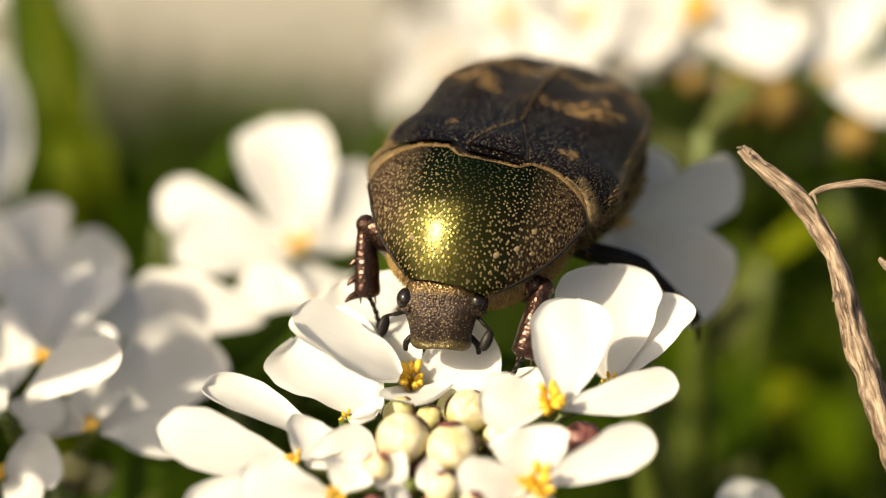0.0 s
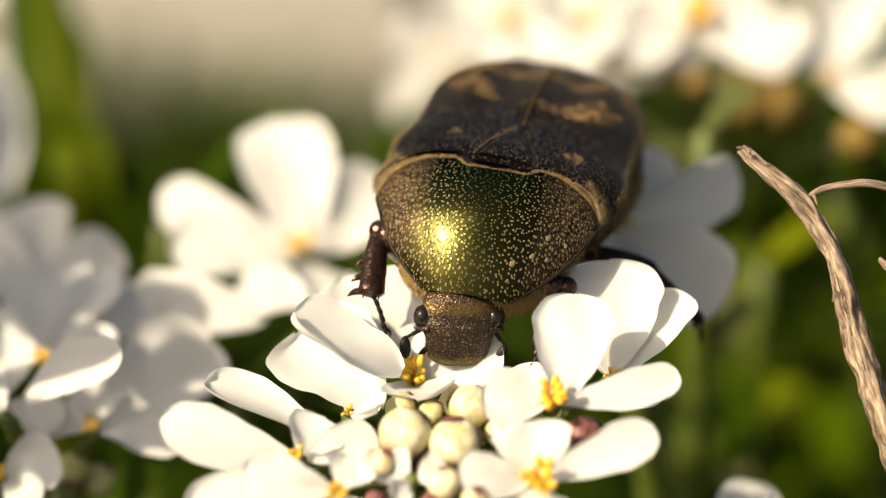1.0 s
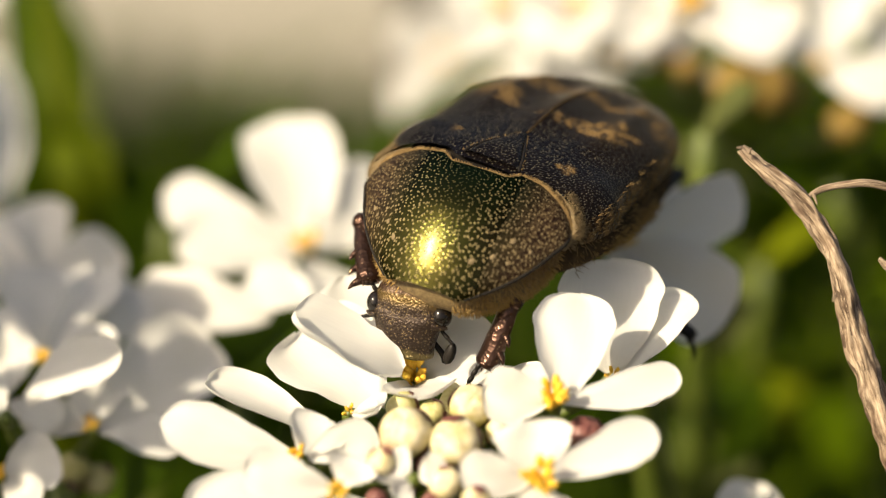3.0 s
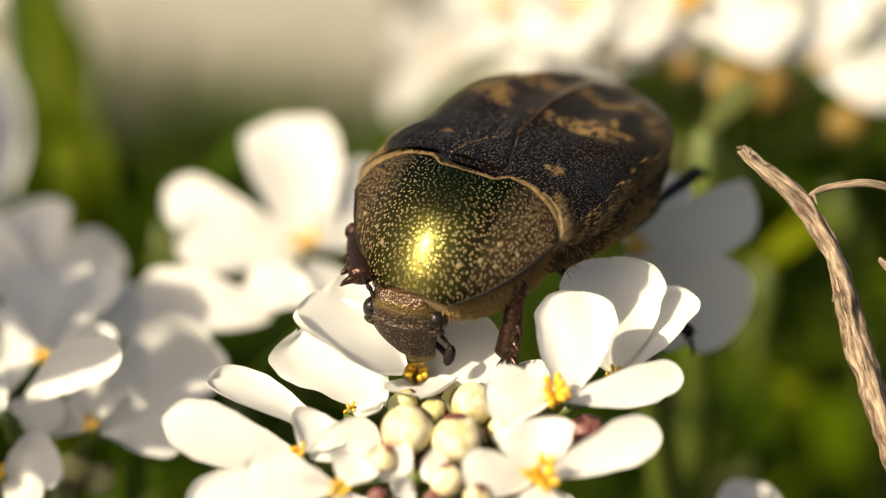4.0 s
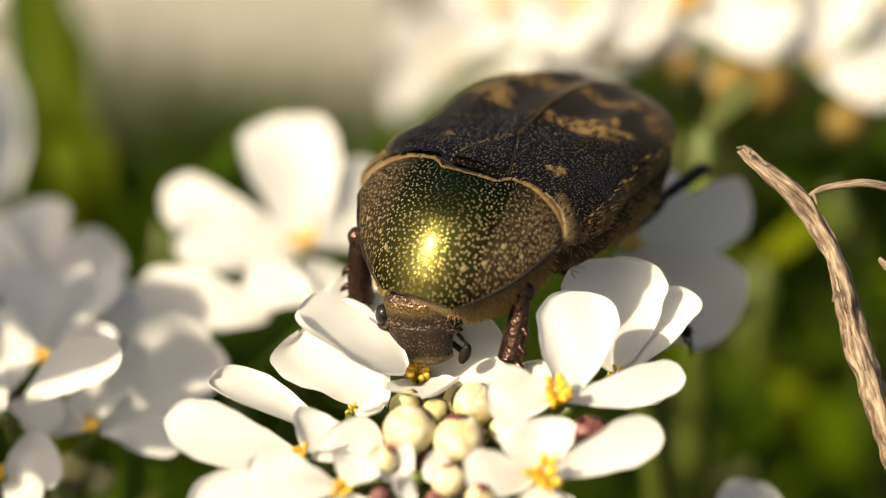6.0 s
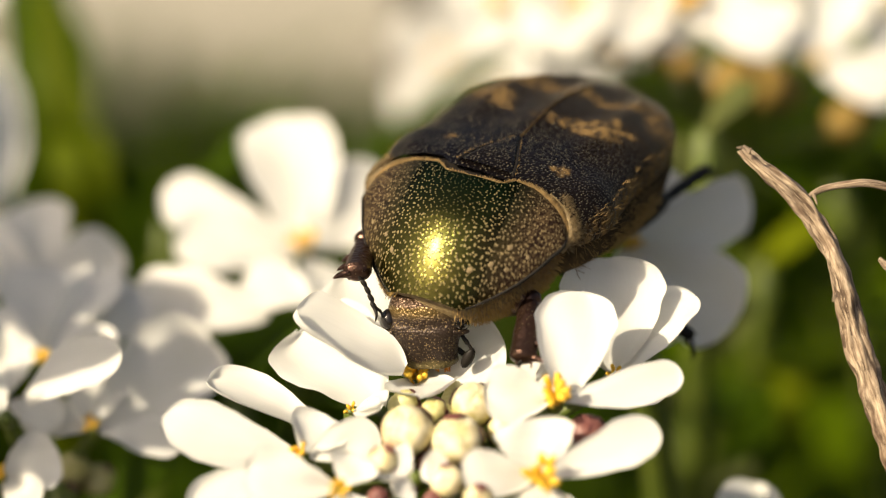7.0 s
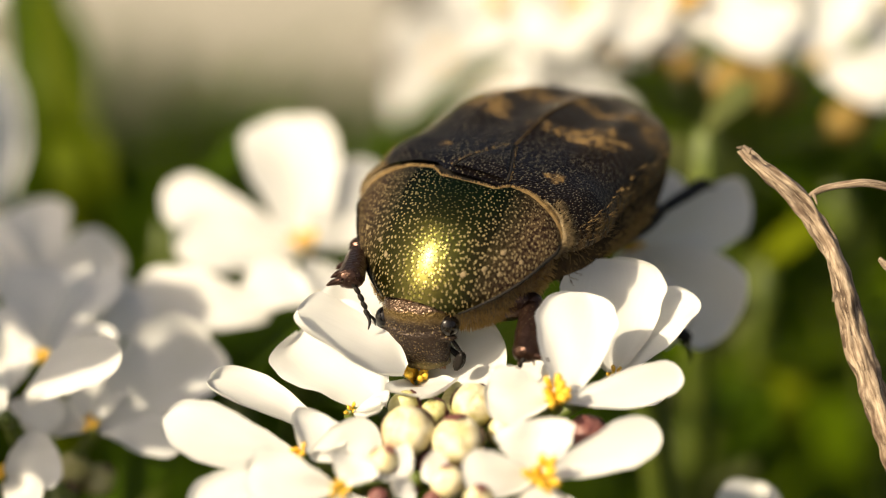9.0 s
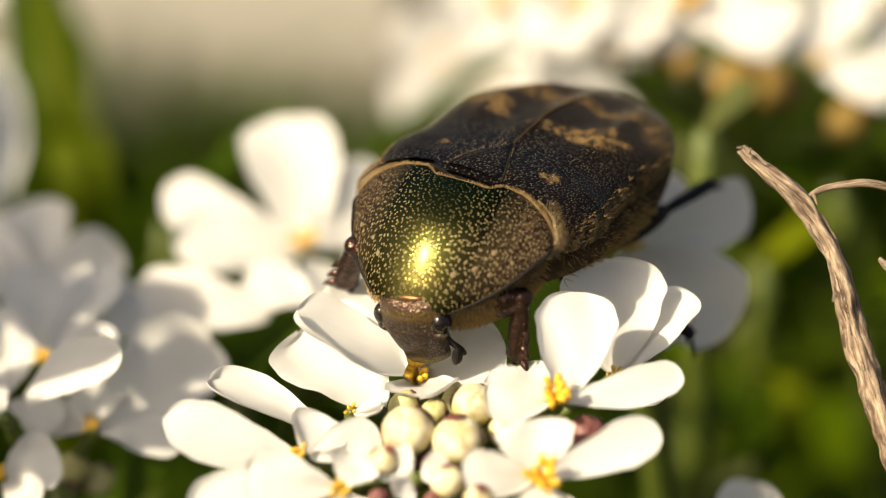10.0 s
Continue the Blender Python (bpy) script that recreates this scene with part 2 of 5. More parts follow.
FUR = plain_material("golden_fur", (0.28, 0.17, 0.05), (0.48, 0.32, 0.12), 0.7, 3500.0, 1.0, gloss=0.2)
PALE = plain_material("pale_scales", (0.16, 0.115, 0.058), (0.24, 0.18, 0.095), 0.8, 6000.0, 1.0)
PLATE = plain_material("brown_haired_plate", (0.07, 0.045, 0.018), (0.26, 0.185, 0.085), 0.7, 5000.0, 1.0)
ORANGE = plain_material("orange_mouth_brush", (0.42, 0.13, 0.015), (0.70, 0.30, 0.04), 0.6, 3000.0, 0.8)
COLLAR = plain_material("copper_collar", (0.13, 0.058, 0.032), (0.25, 0.135, 0.055), 0.34, 1500.0, 0.6, metal=0.8)
BARK = twig_material()


# ---- mesh helpers, all in millimetres ----
class Shape:
    """Vertices, faces and UVs that become one mesh."""

    def __init__(self):
        self.v, self.f, self.uv = [], [], []

    def add(self, verts, faces, uvs=None):
        n = len(self.v)
        self.v += [tuple(p) for p in verts]
        self.uv += list(uvs) if uvs is not None else [(0.0, 0.0)] * len(verts)
        self.f += [tuple(i + n for i in f) for f in faces]
        return self

    def mesh(self, name, material, flat=False):
        data = bpy.data.meshes.new(name)
        data.from_pydata([(x * MM, y * MM, z * MM) for x, y, z in self.v], [], self.f)
        layer = data.uv_layers.new(name="UVMap")
        for loop in data.loops:
            layer.data[loop.index].uv = self.uv[loop.vertex_index]
        data.materials.append(material)
        if not flat:
            data.shade_smooth()
        data.update()
        return data


def part(name, shape, material, parent, label=""):
    ob = new(name, shape.mesh(name, material))
    ob.parent = parent
    return tagged(ob, label)


def thing(name, place, label, category, group="", kind=""):
    """An Empty at its base, in millimetres."""
    ob = new(name)
    ob.location = Vector(place) * MM
    ob.empty_display_size = 0.002
    return tagged(ob, label, category, group, kind)


def curve_at(points, n):
    """n points along a smooth curve through the given ones."""
    p = [Vector(a) for a in points]
    out = []
    for i in range(n):
        s = i / (n - 1) * (len(p) - 1)
        k = min(int(s), len(p) - 2)
        t = s - k
        a, b, c, d = p[max(k - 1, 0)], p[k], p[k + 1], p[min(k + 2, len(p) - 1)]
        out.append(0.5 * (2 * b + (c - a) * t + (2 * a - 5 * b + 4 * c - d) * t * t + (3 * b - a - 3 * c + d) * t ** 3))
    return out


def tube(shape, points, radii, sides=10, steps=0, rough=0.0, flat=1.0, seed=0):
    """A capped round bar along a curve; radii are spread evenly along it."""
    steps = steps or len(points) * 4
    path = curve_at(points, steps)
    verts, uvs, faces = [], [], []
    up = Vector((0.13, 0.21, 0.97))
    length = 0.0
    for i, p in enumerate(path):
        way = (path[min(i + 1, steps - 1)] - path[max(i - 1, 0)]).normalized()
        if abs(way.dot(up)) > 0.95:
            up = Vector((0.97, 0.13, 0.2))
        a = up.cross(way).normalized()
        b = way.cross(a)
        up = b
        s = i / (steps - 1) * (len(radii) - 1)
        k = min(int(s), len(radii) - 2)
        r = radii[k] + (radii[k + 1] - radii[k]) * (s - k)
        length += (p - path[i - 1]).length if i else 0.0
        for j in range(sides):
            t = 2 * math.pi * j / sides
            ring = Vector((math.cos(t), math.sin(t), 0))
            q = r * (1 + rough * noise.noise(ring * 1.7 + Vector((seed, 0, length * 0.35))) + 0.5 * rough * noise.noise(ring * 1.1 + Vector((0, seed, length * 1.3))))
            verts.append(p + a * math.cos(t) * q + b * math.sin(t) * q * flat)
            uvs.append((length * 0.12, j / sides))
    for i in range(steps - 1):
        for j in range(sides):
            k = (j + 1) % sides
            faces.append((i * sides + j, i * sides + k, (i + 1) * sides + k, (i + 1) * sides + j))
    faces.append(tuple(reversed(range(sides))))
    faces.append(tuple((steps - 1) * sides + j for j in range(sides)))
    return shape.add(verts, faces, uvs)


def blob(shape, centre, size, turn=None, rings=10, sides=14, power=1.0, wobble=0.0, seed=0):
    """A closed rounded body; power under 1 makes it boxier."""
    verts, faces, uvs = [], [], []
    m = turn or Matrix.Identity(3)
    sgn = lambda a: math.copysign(abs(a) ** power, a)
    for i in range(rings + 1):
        p = -math.pi / 2 + math.pi * i / rings
        for j in range(sides):
            t = 2 * math.pi * j / sides
            d = Vector((sgn(math.cos(p)) * sgn(math.cos(t)), sgn(math.cos(p)) * sgn(math.sin(t)), sgn(math.sin(p))))
            w = 1 + wobble * noise.noise(d * 1.7 + Vector((seed, seed * 0.7, 1.3)))
            verts.append(Vector(centre) + m @ Vector((d.x * size[0] * w, d.y * size[1] * w, d.z * size[2] * w)))
            uvs.append((i / rings, j / sides))
    for i in range(rings):
        for j in range(sides):
            k = (j + 1) % sides
            faces.append((i * sides + j, i * sides + k, (i + 1) * sides + k, (i + 1) * sides + j))
    return shape.add(verts, faces, uvs)


def frame_of(way, facing):
    """Axes with x along way and z as near to facing as can be."""
    x = Vector(way).normalized()
    y = Vector(facing).cross(x).normalized()
    return Matrix((x, y, x.cross(y))).transposed()


def sheet(shape, base, tip, width, facing, outline, cup=0.0, arch=0.0, ripple=0.0, thick=0.09, nu=18, nv=10, seed=0, lip=0.0, bend=0.0):
    """A thin blade with two faces that meet in a sharp edge, from base to tip."""
    base, tip = Vector(base), Vector(tip)
    length = (tip - base).length
    m = frame_of(tip - base, facing)
    peak = max(outline(i / 60) for i in range(61))
    verts, uvs, faces = [], [], []
    for side in (1, -1):
        for i in range(nu + 1):
            u = 1 - (1 - i / nu) ** 1.5
            half = 0.5 * width * outline(u) / peak * (1 + 0.8 * ripple * noise.noise(Vector((u * 3.1, seed * 2.7, 0.4))))
            for j in range(nv + 1):
                v = math.sin(math.pi / 2 * (-1 + 2 * j / nv))
                rim = max(0.0, (max(abs(v), u ** 3) - 0.86) / 0.14)
                edge = max(0.0, 1 - v * v) ** 0.5 * min(1.0, 6 * (1 - u)) * min(1.0, 8 * u)
                z = cup * half * v * v + arch * length * (4 * u * (1 - u)) * 0.25 + ripple * width * (0.6 + 1.2 * v * v) * noise.noise(Vector((u * 2.3 + seed, v * 1.3, seed * 1.9)))
                verts.append(base + m @ Vector((length * u, half * v + bend * length * 4 * u * (1 - u), z + lip * rim * rim + side * 0.5 * thick * edge)))
                uvs.append((u, 0.5 + 0.5 * v))
    n = (nu + 1) * (nv + 1)
    for i in range(nu):
        for j in range(nv):
            a = i * (nv + 1) + j
            q = (a, a + nv + 1, a + nv + 2, a + 1)
            faces.append(tuple(reversed(q)))
            faces.append(tuple(k + n for k in q))
    return shape.add(verts, faces, uvs)


def petal_outline(u):
    return (0.06 + 0.94 * u ** 0.72) * max(0.0, 1 - u ** 3.6) ** 0.5


def leaf_outline(u):
    return (0.22 + u) * max(0.0, 1 - u ** 2.6) ** 0.7


# ---- flowers ----
def petal(flower, head, base, tip, width, facing, seed, cup=0.25, arch=0.12):
    o = head.location / MM
    base, tip = Vector(base), Vector(tip)
    n = Vector(facing)
    edge = lambda u: petal_outline(u) * (1 + 0.022 * math.sin(17 * u + seed * 1.7) + 0.016 * math.sin(29 * u + seed * 0.9))
    s = sheet(Shape(), base - o, tip - o, width * 0.94, n, edge, cup=cup, arch=arch, ripple=0.085, seed=seed, lip=0.07, bend=0.05 * math.sin(seed * 2.3), nu=26, nv=18)
    return part("petal", s, PETAL, flower)


def stamens(flower, head, centre, normal, count, size, seed):
    o = head.location / MM
    rnd = random.Random(seed)
    m = frame_of(Vector(normal).orthogonal(), normal)
    c = Vector(centre) - o
    for i in range(count):
        t = 2 * math.pi * (i + rnd.uniform(-0.2, 0.2)) / count
        lean = Vector((math.cos(t), math.sin(t), 0)) * rnd.uniform(0.25, 0.75) * size
        top = c + m @ (lean + Vector((0, 0, size * rnd.uniform(0.9, 1.5))))
        s = Shape()
        tube(s, [c + m @ (lean * 0.4), top], [0.09 * size, 0.07 * size], 6, 4)
        blob(s, top, (0.42 * size, 0.2 * size, 0.2 * size), frame_of(m @ Vector((math.cos(t), math.sin(t), 1.2)), normal), 6, 8, wobble=0.3, seed=seed + i)
        part("stamen", s, YELLOW, flower)


def flower(head, centre, normal, petals, seed, anthers=6, size=0.62, foot=None):
    """One open flower: its receptacle and stalk, its petals and stamens. petals: tip, width, facing[, base]."""
    o = head.location / MM
    c, n = Vector(centre), Vector(normal).normalized()
    s = Shape()
    blob(s, c - o - n * 0.35, (0.42, 0.42, 0.6), frame_of(n.orthogonal(), n), 8, 10)
    if foot is not None:
        tube(s, [c - o - n * 0.7, (c + Vector(foot)) * 0.5 - o - n * 1.2, Vector(foot) - o], [0.32, 0.3, 0.42], 8, 10)
    body = part("flower", s, STALK, head, "white four-petalled flower with yellow stamens")
    for i, (tip, width, facing, *rest) in enumerate(petals):
        tip = Vector(tip)
        base = Vector(rest[0]) if rest else c + (tip - c).normalized() * 0.25
        petal(body, head, base, tip, width, facing, seed * 7 + i)
    if anthers:
        stamens(body, head, c, n, anthers, size, seed)
    return body


def loose_flower(head, centre, normal, size, turn, seed, foot=None, anther=0.12):
    """A flower with two large and two small petals spread evenly."""
    rnd = random.Random(seed)
    c, n = Vector(centre), Vector(normal).normalized()
    m = frame_of(Vector((math.cos(radians(turn)), math.sin(radians(turn)), 0.01)), n)
    rows = []
    for i in range(4):
        t = math.pi / 2 * i + rnd.uniform(-0.25, 0.25) + math.pi / 4
        long = size * (1.15 if i in (0, 3) else 0.72) * rnd.uniform(0.9, 1.1)
        way = m @ Vector((math.cos(t), math.sin(t), rnd.uniform(0.05, 0.35)))
        rows.append((c + way * long, long * rnd.uniform(0.68, 0.82), n + way * -0.15))
    return flower(head, c, n, rows, seed, size=size * anther, foot=foot)


def bud_globe(c, radius, m, seed):
    """A closed bud of four petals folded over one another: each edge stands a little proud of the next."""
    verts, faces, uvs = [], [], []
    rings, sides = 20, 40
    for i in range(rings + 1):
        p = -math.pi / 2 + math.pi * i / rings
        for j in range(sides):
            t = 2 * math.pi * j / sides
            turn = (t / (2 * math.pi) * 3 + 0.55 * math.sin(p) + seed * 0.37) % 1.0
            fold = (0.075 * turn - 0.05 * math.exp(-(min(turn, 1 - turn) / 0.06) ** 2)) * math.cos(p) ** 0.5 if 0 < i < rings else 0.0
            w = 1 + fold + 0.05 * noise.noise(Vector((math.cos(t), math.sin(t), p + seed)) * 1.5) - 0.10 * max(0.0, math.sin(p)) ** 6
            verts.append(c + m @ Vector((math.cos(p) * math.cos(t) * radius * w, math.cos(p) * math.sin(t) * radius * w * 0.96, math.sin(p) * radius * 0.88 * w)))
            uvs.append((i / rings, j / sides))
    for i in range(rings):
        for j in range(sides):
            k = (j + 1) % sides
            faces.append((i * sides + j, i * sides + k, (i + 1) * sides + k, (i + 1) * sides + j))
    return Shape().add(verts, faces, uvs)


def shell(c, radius, m, t, low, high, wide, seed):
    """A thin cap that hugs a bud, about the angle t, from one height to another."""
    n = 10
    verts, faces = [], []
    for k in (0, 1):
        for i in range(n + 1):
            u = i / n
            p = low + (high - low) * u
            half = wide * (0.55 + 0.9 * u) * max(0.0, 1 - u ** 2.5) ** 0.5 + 0.02
            for j in range(n + 1):
                a = t + half * (-1 + 2 * j / n) * (1 + 0.2 * noise.noise(Vector((u * 3, seed, 0.5)))) / max(0.35, math.cos(p))
                w = radius * (1.05 if k else 1.145 - 0.03 * u)
                verts.append(c + m @ Vector((math.cos(p) * math.cos(a) * w, math.cos(p) * math.sin(a) * w * 0.96, math.sin(p) * w * 0.88)))
    s = (n + 1) ** 2
    for i in range(n):
        for j in range(n):
            a = i * (n + 1) + j
            faces.append((a, a + 1, a + n + 2, a + n + 1))
            faces.append((s + a, s + a + n + 1, s + a + n + 2, s + a + 1))
    return Shape().add(verts, faces)


def bud(head, centre, radius, way, material, seed, cap=True, foot=None):
    o = head.location / MM
    m = frame_of(Vector(way).orthogonal(), way)
    c = Vector(centre) - o
    body = part("bud", bud_globe(c, radius, m, seed), material, head, "closed cream flower bud")
    if cap:
        # the sepals behind reach up over the crown, those in front stay low
        behind = lambda i: (m @ Vector((math.cos(math.pi / 2 * i + seed * 0.7), math.sin(math.pi / 2 * i + seed * 0.7), 0))).dot(Vector((0.5, 0.75, 0.3)))
        order = sorted(range(4), key=behind, reverse=True)
        for i in range(4):
            t = math.pi / 2 * i + seed * 0.7
            reach = ((1.05, 0.55, 0.1, -0.1) if int(seed / 1.3) % 2 else (0.70, 0.30, 0.0, -0.2))[order.index(i)]
            part("sepal", shell(c, radius, m, t, -1.4, reach, 0.46, seed + i), SEPAL, body)
    if foot is not None:
        s = tube(Shape(), [c - m @ Vector((0, 0, radius)), (c * 2 + Vector(foot) - o) / 3 - m @ Vector((0, 0, radius)), Vector(foot) - o], [0.28, 0.3, 0.4], 8, 10)
        part("stalk", s, STALK, body)
    return body


def stem(head, top, foot, seed, radius=1.1, leaves=14, clear=10.0):
    """The stalk of a flower head down to the soil, with narrow leaves up it."""
    o = head.location / MM
    rnd = random.Random(seed)
    top, foot = Vector(top), Vector(foot)
    mid = (top + foot) / 2 + Vector((rnd.uniform(-6, 6), rnd.uniform(-6, 6), 0))
    s = tube(Shape(), [top - o, mid - o, foot - o], [radius * 0.8, radius, radius * 1.3], 10, 24, 0.1, seed=seed)
    stalk = part("stem", s, STALK, head)
    path = curve_at([top, mid, foot], 40)
    for i in range(leaves):
        p = path[min(39, int((clear + (100 - clear) * (i + 0.5) / leaves) * 0.36))]
        t = i * 2.4 + seed
        way = Vector((math.cos(t), math.sin(t), rnd.uniform(0.15, 0.9))).normalized()
        long = rnd.uniform(14, 26)
        q = sheet(Shape(), p - o, p + way * long - o, rnd.uniform(2.4, 3.8), Vector((-way.x, -way.y, 1.2)), leaf_outline, cup=0.2, arch=0.25, ripple=0.05, thick=0.25, nu=8, nv=4, seed=seed + i)
        part("leaf", q, LEAF, stalk)
    return stalk


# ---- ground ----
def ground_sheet(name, x0, x1, y0, y1, z, material, step, rough, label):
    nx, ny = max(2, int((x1 - x0) / step)), max(2, int((y1 - y0) / step))
    verts = [(x0 + (x1 - x0) * i / nx, y0 + (y1 - y0) * j / ny, 0) for j in range(ny + 1) for i in range(nx + 1)]
    verts = [(x, y, z + rough * noise.noise(Vector((x * 0.02, y * 0.02, z)))) for x, y, _ in verts]
    faces = [(j * (nx + 1) + i, j * (nx + 1) + i + 1, (j + 1) * (nx + 1) + i + 1, (j + 1) * (nx + 1) + i) for j in range(ny) for i in range(nx)]
    return tagged(new(name, Shape().add(verts, faces).mesh(name, material)), label, "ground", kind="structure")


ground_sheet("ground", -600, 600, -500, 700, 0.0, SOIL, 12.0, 5.0, "dark loose garden soil under the flowers")
far = Shape().add([(-80000, -80000, -6), (80000, -80000, -6), (80000, 80000, -6), (-80000, 80000, -6)], [(0, 1, 2, 3)])
tagged(new("ground_beyond", far.mesh("ground_beyond", SOIL)), "dark soil of the garden reaching to the horizon", "ground", kind="structure")


def paving_slab(x, y, wide, deep):
    bm = bmesh.new()
    bmesh.ops.create_cube(bm, size=1.0, matrix=Matrix.Translation((x * MM, y * MM, 9 * MM)) @ Matrix.Diagonal((wide * MM, deep * MM, 24 * MM, 1)))
    bmesh.ops.bevel(bm, geom=bm.edges[:], offset=3 * MM, segments=2, affect="EDGES")
    data = bpy.data.meshes.new("paving_slab")
    bm.to_mesh(data)
    bm.free()
    data.materials.append(STONE)
    return tagged(new("paving_slab", data), "pale weathered stone slab edging the flower bed", "paving", "slabs behind the bed")


for x in (-455, -152, 151, 454):
    paving_slab(x, 466, 298, 298)
    paving_slab(x, 769, 298, 298)

# ---- the flower head that the beetle feeds on ----
FOOT = (0.41, -2.88, 140.32)
main_head = thing("candytuft_head", (0.41, -2.89, 138.18), "flat white candytuft flower head with cream buds at its centre", "flower", "candytuft heads")
flower(main_head, (-1.18, -0.53, 143.47), (-0.05, -0.35, 0.92), [
    ((-6.65, -1.38, 147.39), 4.5, (0.30, -0.06, 0.93), (-1.77, -1.77, 144.75)),
    ((-4.59, 4.69, 146.04), 5.6, (0.1, -0.50, 0.85)),
    ((2.78, -0.11, 145.30), 4.7, (0.05, -0.50, 0.86)),
    ((-1.04, -4.22, 144.83), 3.4, (0.0, -0.62, 0.78))], 11, 9, 0.85, FOOT)
flower(main_head, (-4.07, -2.88, 143.30), (-0.1, -0.6, 0.8), [
    ((-6.62, 1.44, 144.82), 5.6, (0.05, -0.62, 0.78), (-2.73, -2.45, 143.27)),
    ((-2.46, -4.55, 144.85), 1.5, (0.0, -0.35, 0.93)),
    ((-2.76, -4.90, 144.61), 1.2, (0.0, -0.5, 0.8))], 12, 4, 0.4, FOOT)
flower(main_head, (-6.06, -6.55, 143.22), (-0.25, -0.5, 0.85), [
    ((-12.14, -5.75, 144.73), 3.0, (-0.05, -0.55, 0.85)),
    ((-5.19, -4.96, 144.50), 2.9, (0.1, -0.70, 0.7)),
    ((-2.75, -5.71, 143.95), 2.2, (0.2, -0.65, 0.72)),
    ((-10.49, -1.66, 144.32), 3.1, (0.40, -0.05, 0.9), (-5.51, -3.67, 142.68))], 13, 6, 0.55, FOOT)
flower(main_head, (-4.30, -9.20, 143.34), (-0.1, -0.75, 0.65), [
    ((-3.64, -8.17, 144.43), 2.3, (0.0, -0.8, 0.6)),
    ((-8.32, -8.86, 144.42), 2.6, (-0.25, -0.75, 0.6)),
    ((-10.88, -9.28, 142.34), 2.3, (-0.1, -0.6, 0.8), (-6.37, -8.16, 143.17)),
    ((-3.86, -11.26, 142.68), 2.6, (0.0, -0.9, 0.4))], 14, 6, 0.6, FOOT)
flower(main_head, (4.85, -5.23, 145.27), (0.05, -0.6, 0.8), [
    ((6.14, -1.06, 148.44), 4.0, (-0.05, -0.92, 0.38), (5.34, -4.99, 145.30)),
    ((10.43, -4.17, 146.00), 2.1, (0.0, -0.55, 0.85)),
    ((1.76, -5.13, 145.89), 2.7, (-0.1, -0.7, 0.7)),
    ((3.32, -1.05, 144.61), 1.7, (0.1, -0.5, 0.85))], 15, 9, 0.95, FOOT)
flower(main_head, (7.69, -0.60, 143.75), (0.1, -0.6, 0.8), [
    ((7.73, 2.82, 148.06), 5.3, (-0.05, -0.92, 0.36)),
    ((11.47, 1.30, 146.90), 3.2, (-0.7, -0.5, 0.5)),
    ((10.08, -1.33, 143.24), 2.4, (0.0, -0.4, 0.9))], 16, 5, 0.5, FOOT)
flower(main_head, (4.08, -9.00, 143.72), (0.05, -0.7, 0.7), [
    ((3.76, -6.94, 145.47), 3.7, (0.0, -0.8, 0.6)),
    ((9.20, -7.65, 145.41), 2.35, (0.1, -0.55, 0.8)),
    ((0.74, -9.24, 144.56), 2.2, (-0.2, -0.75, 0.65)),
    ((4.27, -11.23, 142.52), 3.2, (0.0, -0.85, 0.5))], 17, 9, 0.95, FOOT)
TOP_BUDS = (
    ((-1.53, -6.49, 144.55), 1.15, (0.0, -0.45, 0.9), BUD),
    ((0.61, -6.84, 144.33), 1.10, (0.05, -0.5, 0.85), BUD),
    ((1.33, -4.60, 144.75), 0.99, (0.2, -0.3, 0.9), BUD),
    ((2.67, -5.64, 144.08), 0.75, (0.3, -0.5, 0.85), BUD),
    ((-0.65, -7.68, 143.66), 0.45, (0.1, -0.7, 0.7), SEPAL),
    ((-2.55, -8.09, 144.15), 0.62, (-0.2, -0.7, 0.7), BUD),
    ((0.19, -8.94, 143.62), 0.70, (0.0, -0.8, 0.6), BUD),
)
LOW_BUDS = (
    ((-1.49, -8.63, 143.14), 0.45, (-0.1, -0.8, 0.6), SEPAL),
    ((-1.75, -3.48, 144.08), 0.72, (-0.5, 0.2, 0.75), BUD_GREEN),
    ((-0.40, -4.05, 144.08), 0.60, (0.0, -0.4, 0.9), BUD_GREEN),
    ((-2.77, -9.36, 143.05), 0.45, (-0.2, -0.8, 0.5), SEPAL),
    ((1.47, -10.05, 143.45), 0.62, (0.2, -0.8, 0.5), BUD),
    ((6.26, -5.84, 144.13), 0.8, (0.3, -0.5, 0.8), SEPAL),
    ((-0.43, -9.38, 143.00), 0.4, (0.0, -0.8, 0.5), SEPAL),
    ((1.30, -8.29, 143.77), 0.45, (0.0, -0.5, 0.85), SEPAL),
)
for i, (c, radius, way, mat) in enumerate(TOP_BUDS + LOW_BUDS):
    bud(main_head, c, radius, way, mat, i * 1.3, foot=FOOT)
o = main_head.location / MM
part("flower_stalk", tube(Shape(), [Vector((0.56, -1.21, 143.46)) - o, Vector((0.15, -3.96, 143.82)) - o, Vector(FOOT) - o], [0.45, 0.40, 0.35], 10, 14), BUD_GREEN, main_head, "yellow-green flower stalk")
stem(main_head, FOOT, (6, 30, 0), 3, 1.3, clear=34.0)

flower(main_head, (-1.17, -8.62, 143.59), (0.0, -0.7, 0.7), [
    ((-2.35, -7.98, 144.37), 2.1, (-0.2, -0.8, 0.6)),
    ((0.29, -8.52, 144.20), 1.9, (0.2, -0.8, 0.6)),
    ((-2.00, -9.67, 143.31), 1.4, (-0.1, -0.9, 0.4))], 18, 0, 0.4, FOOT)

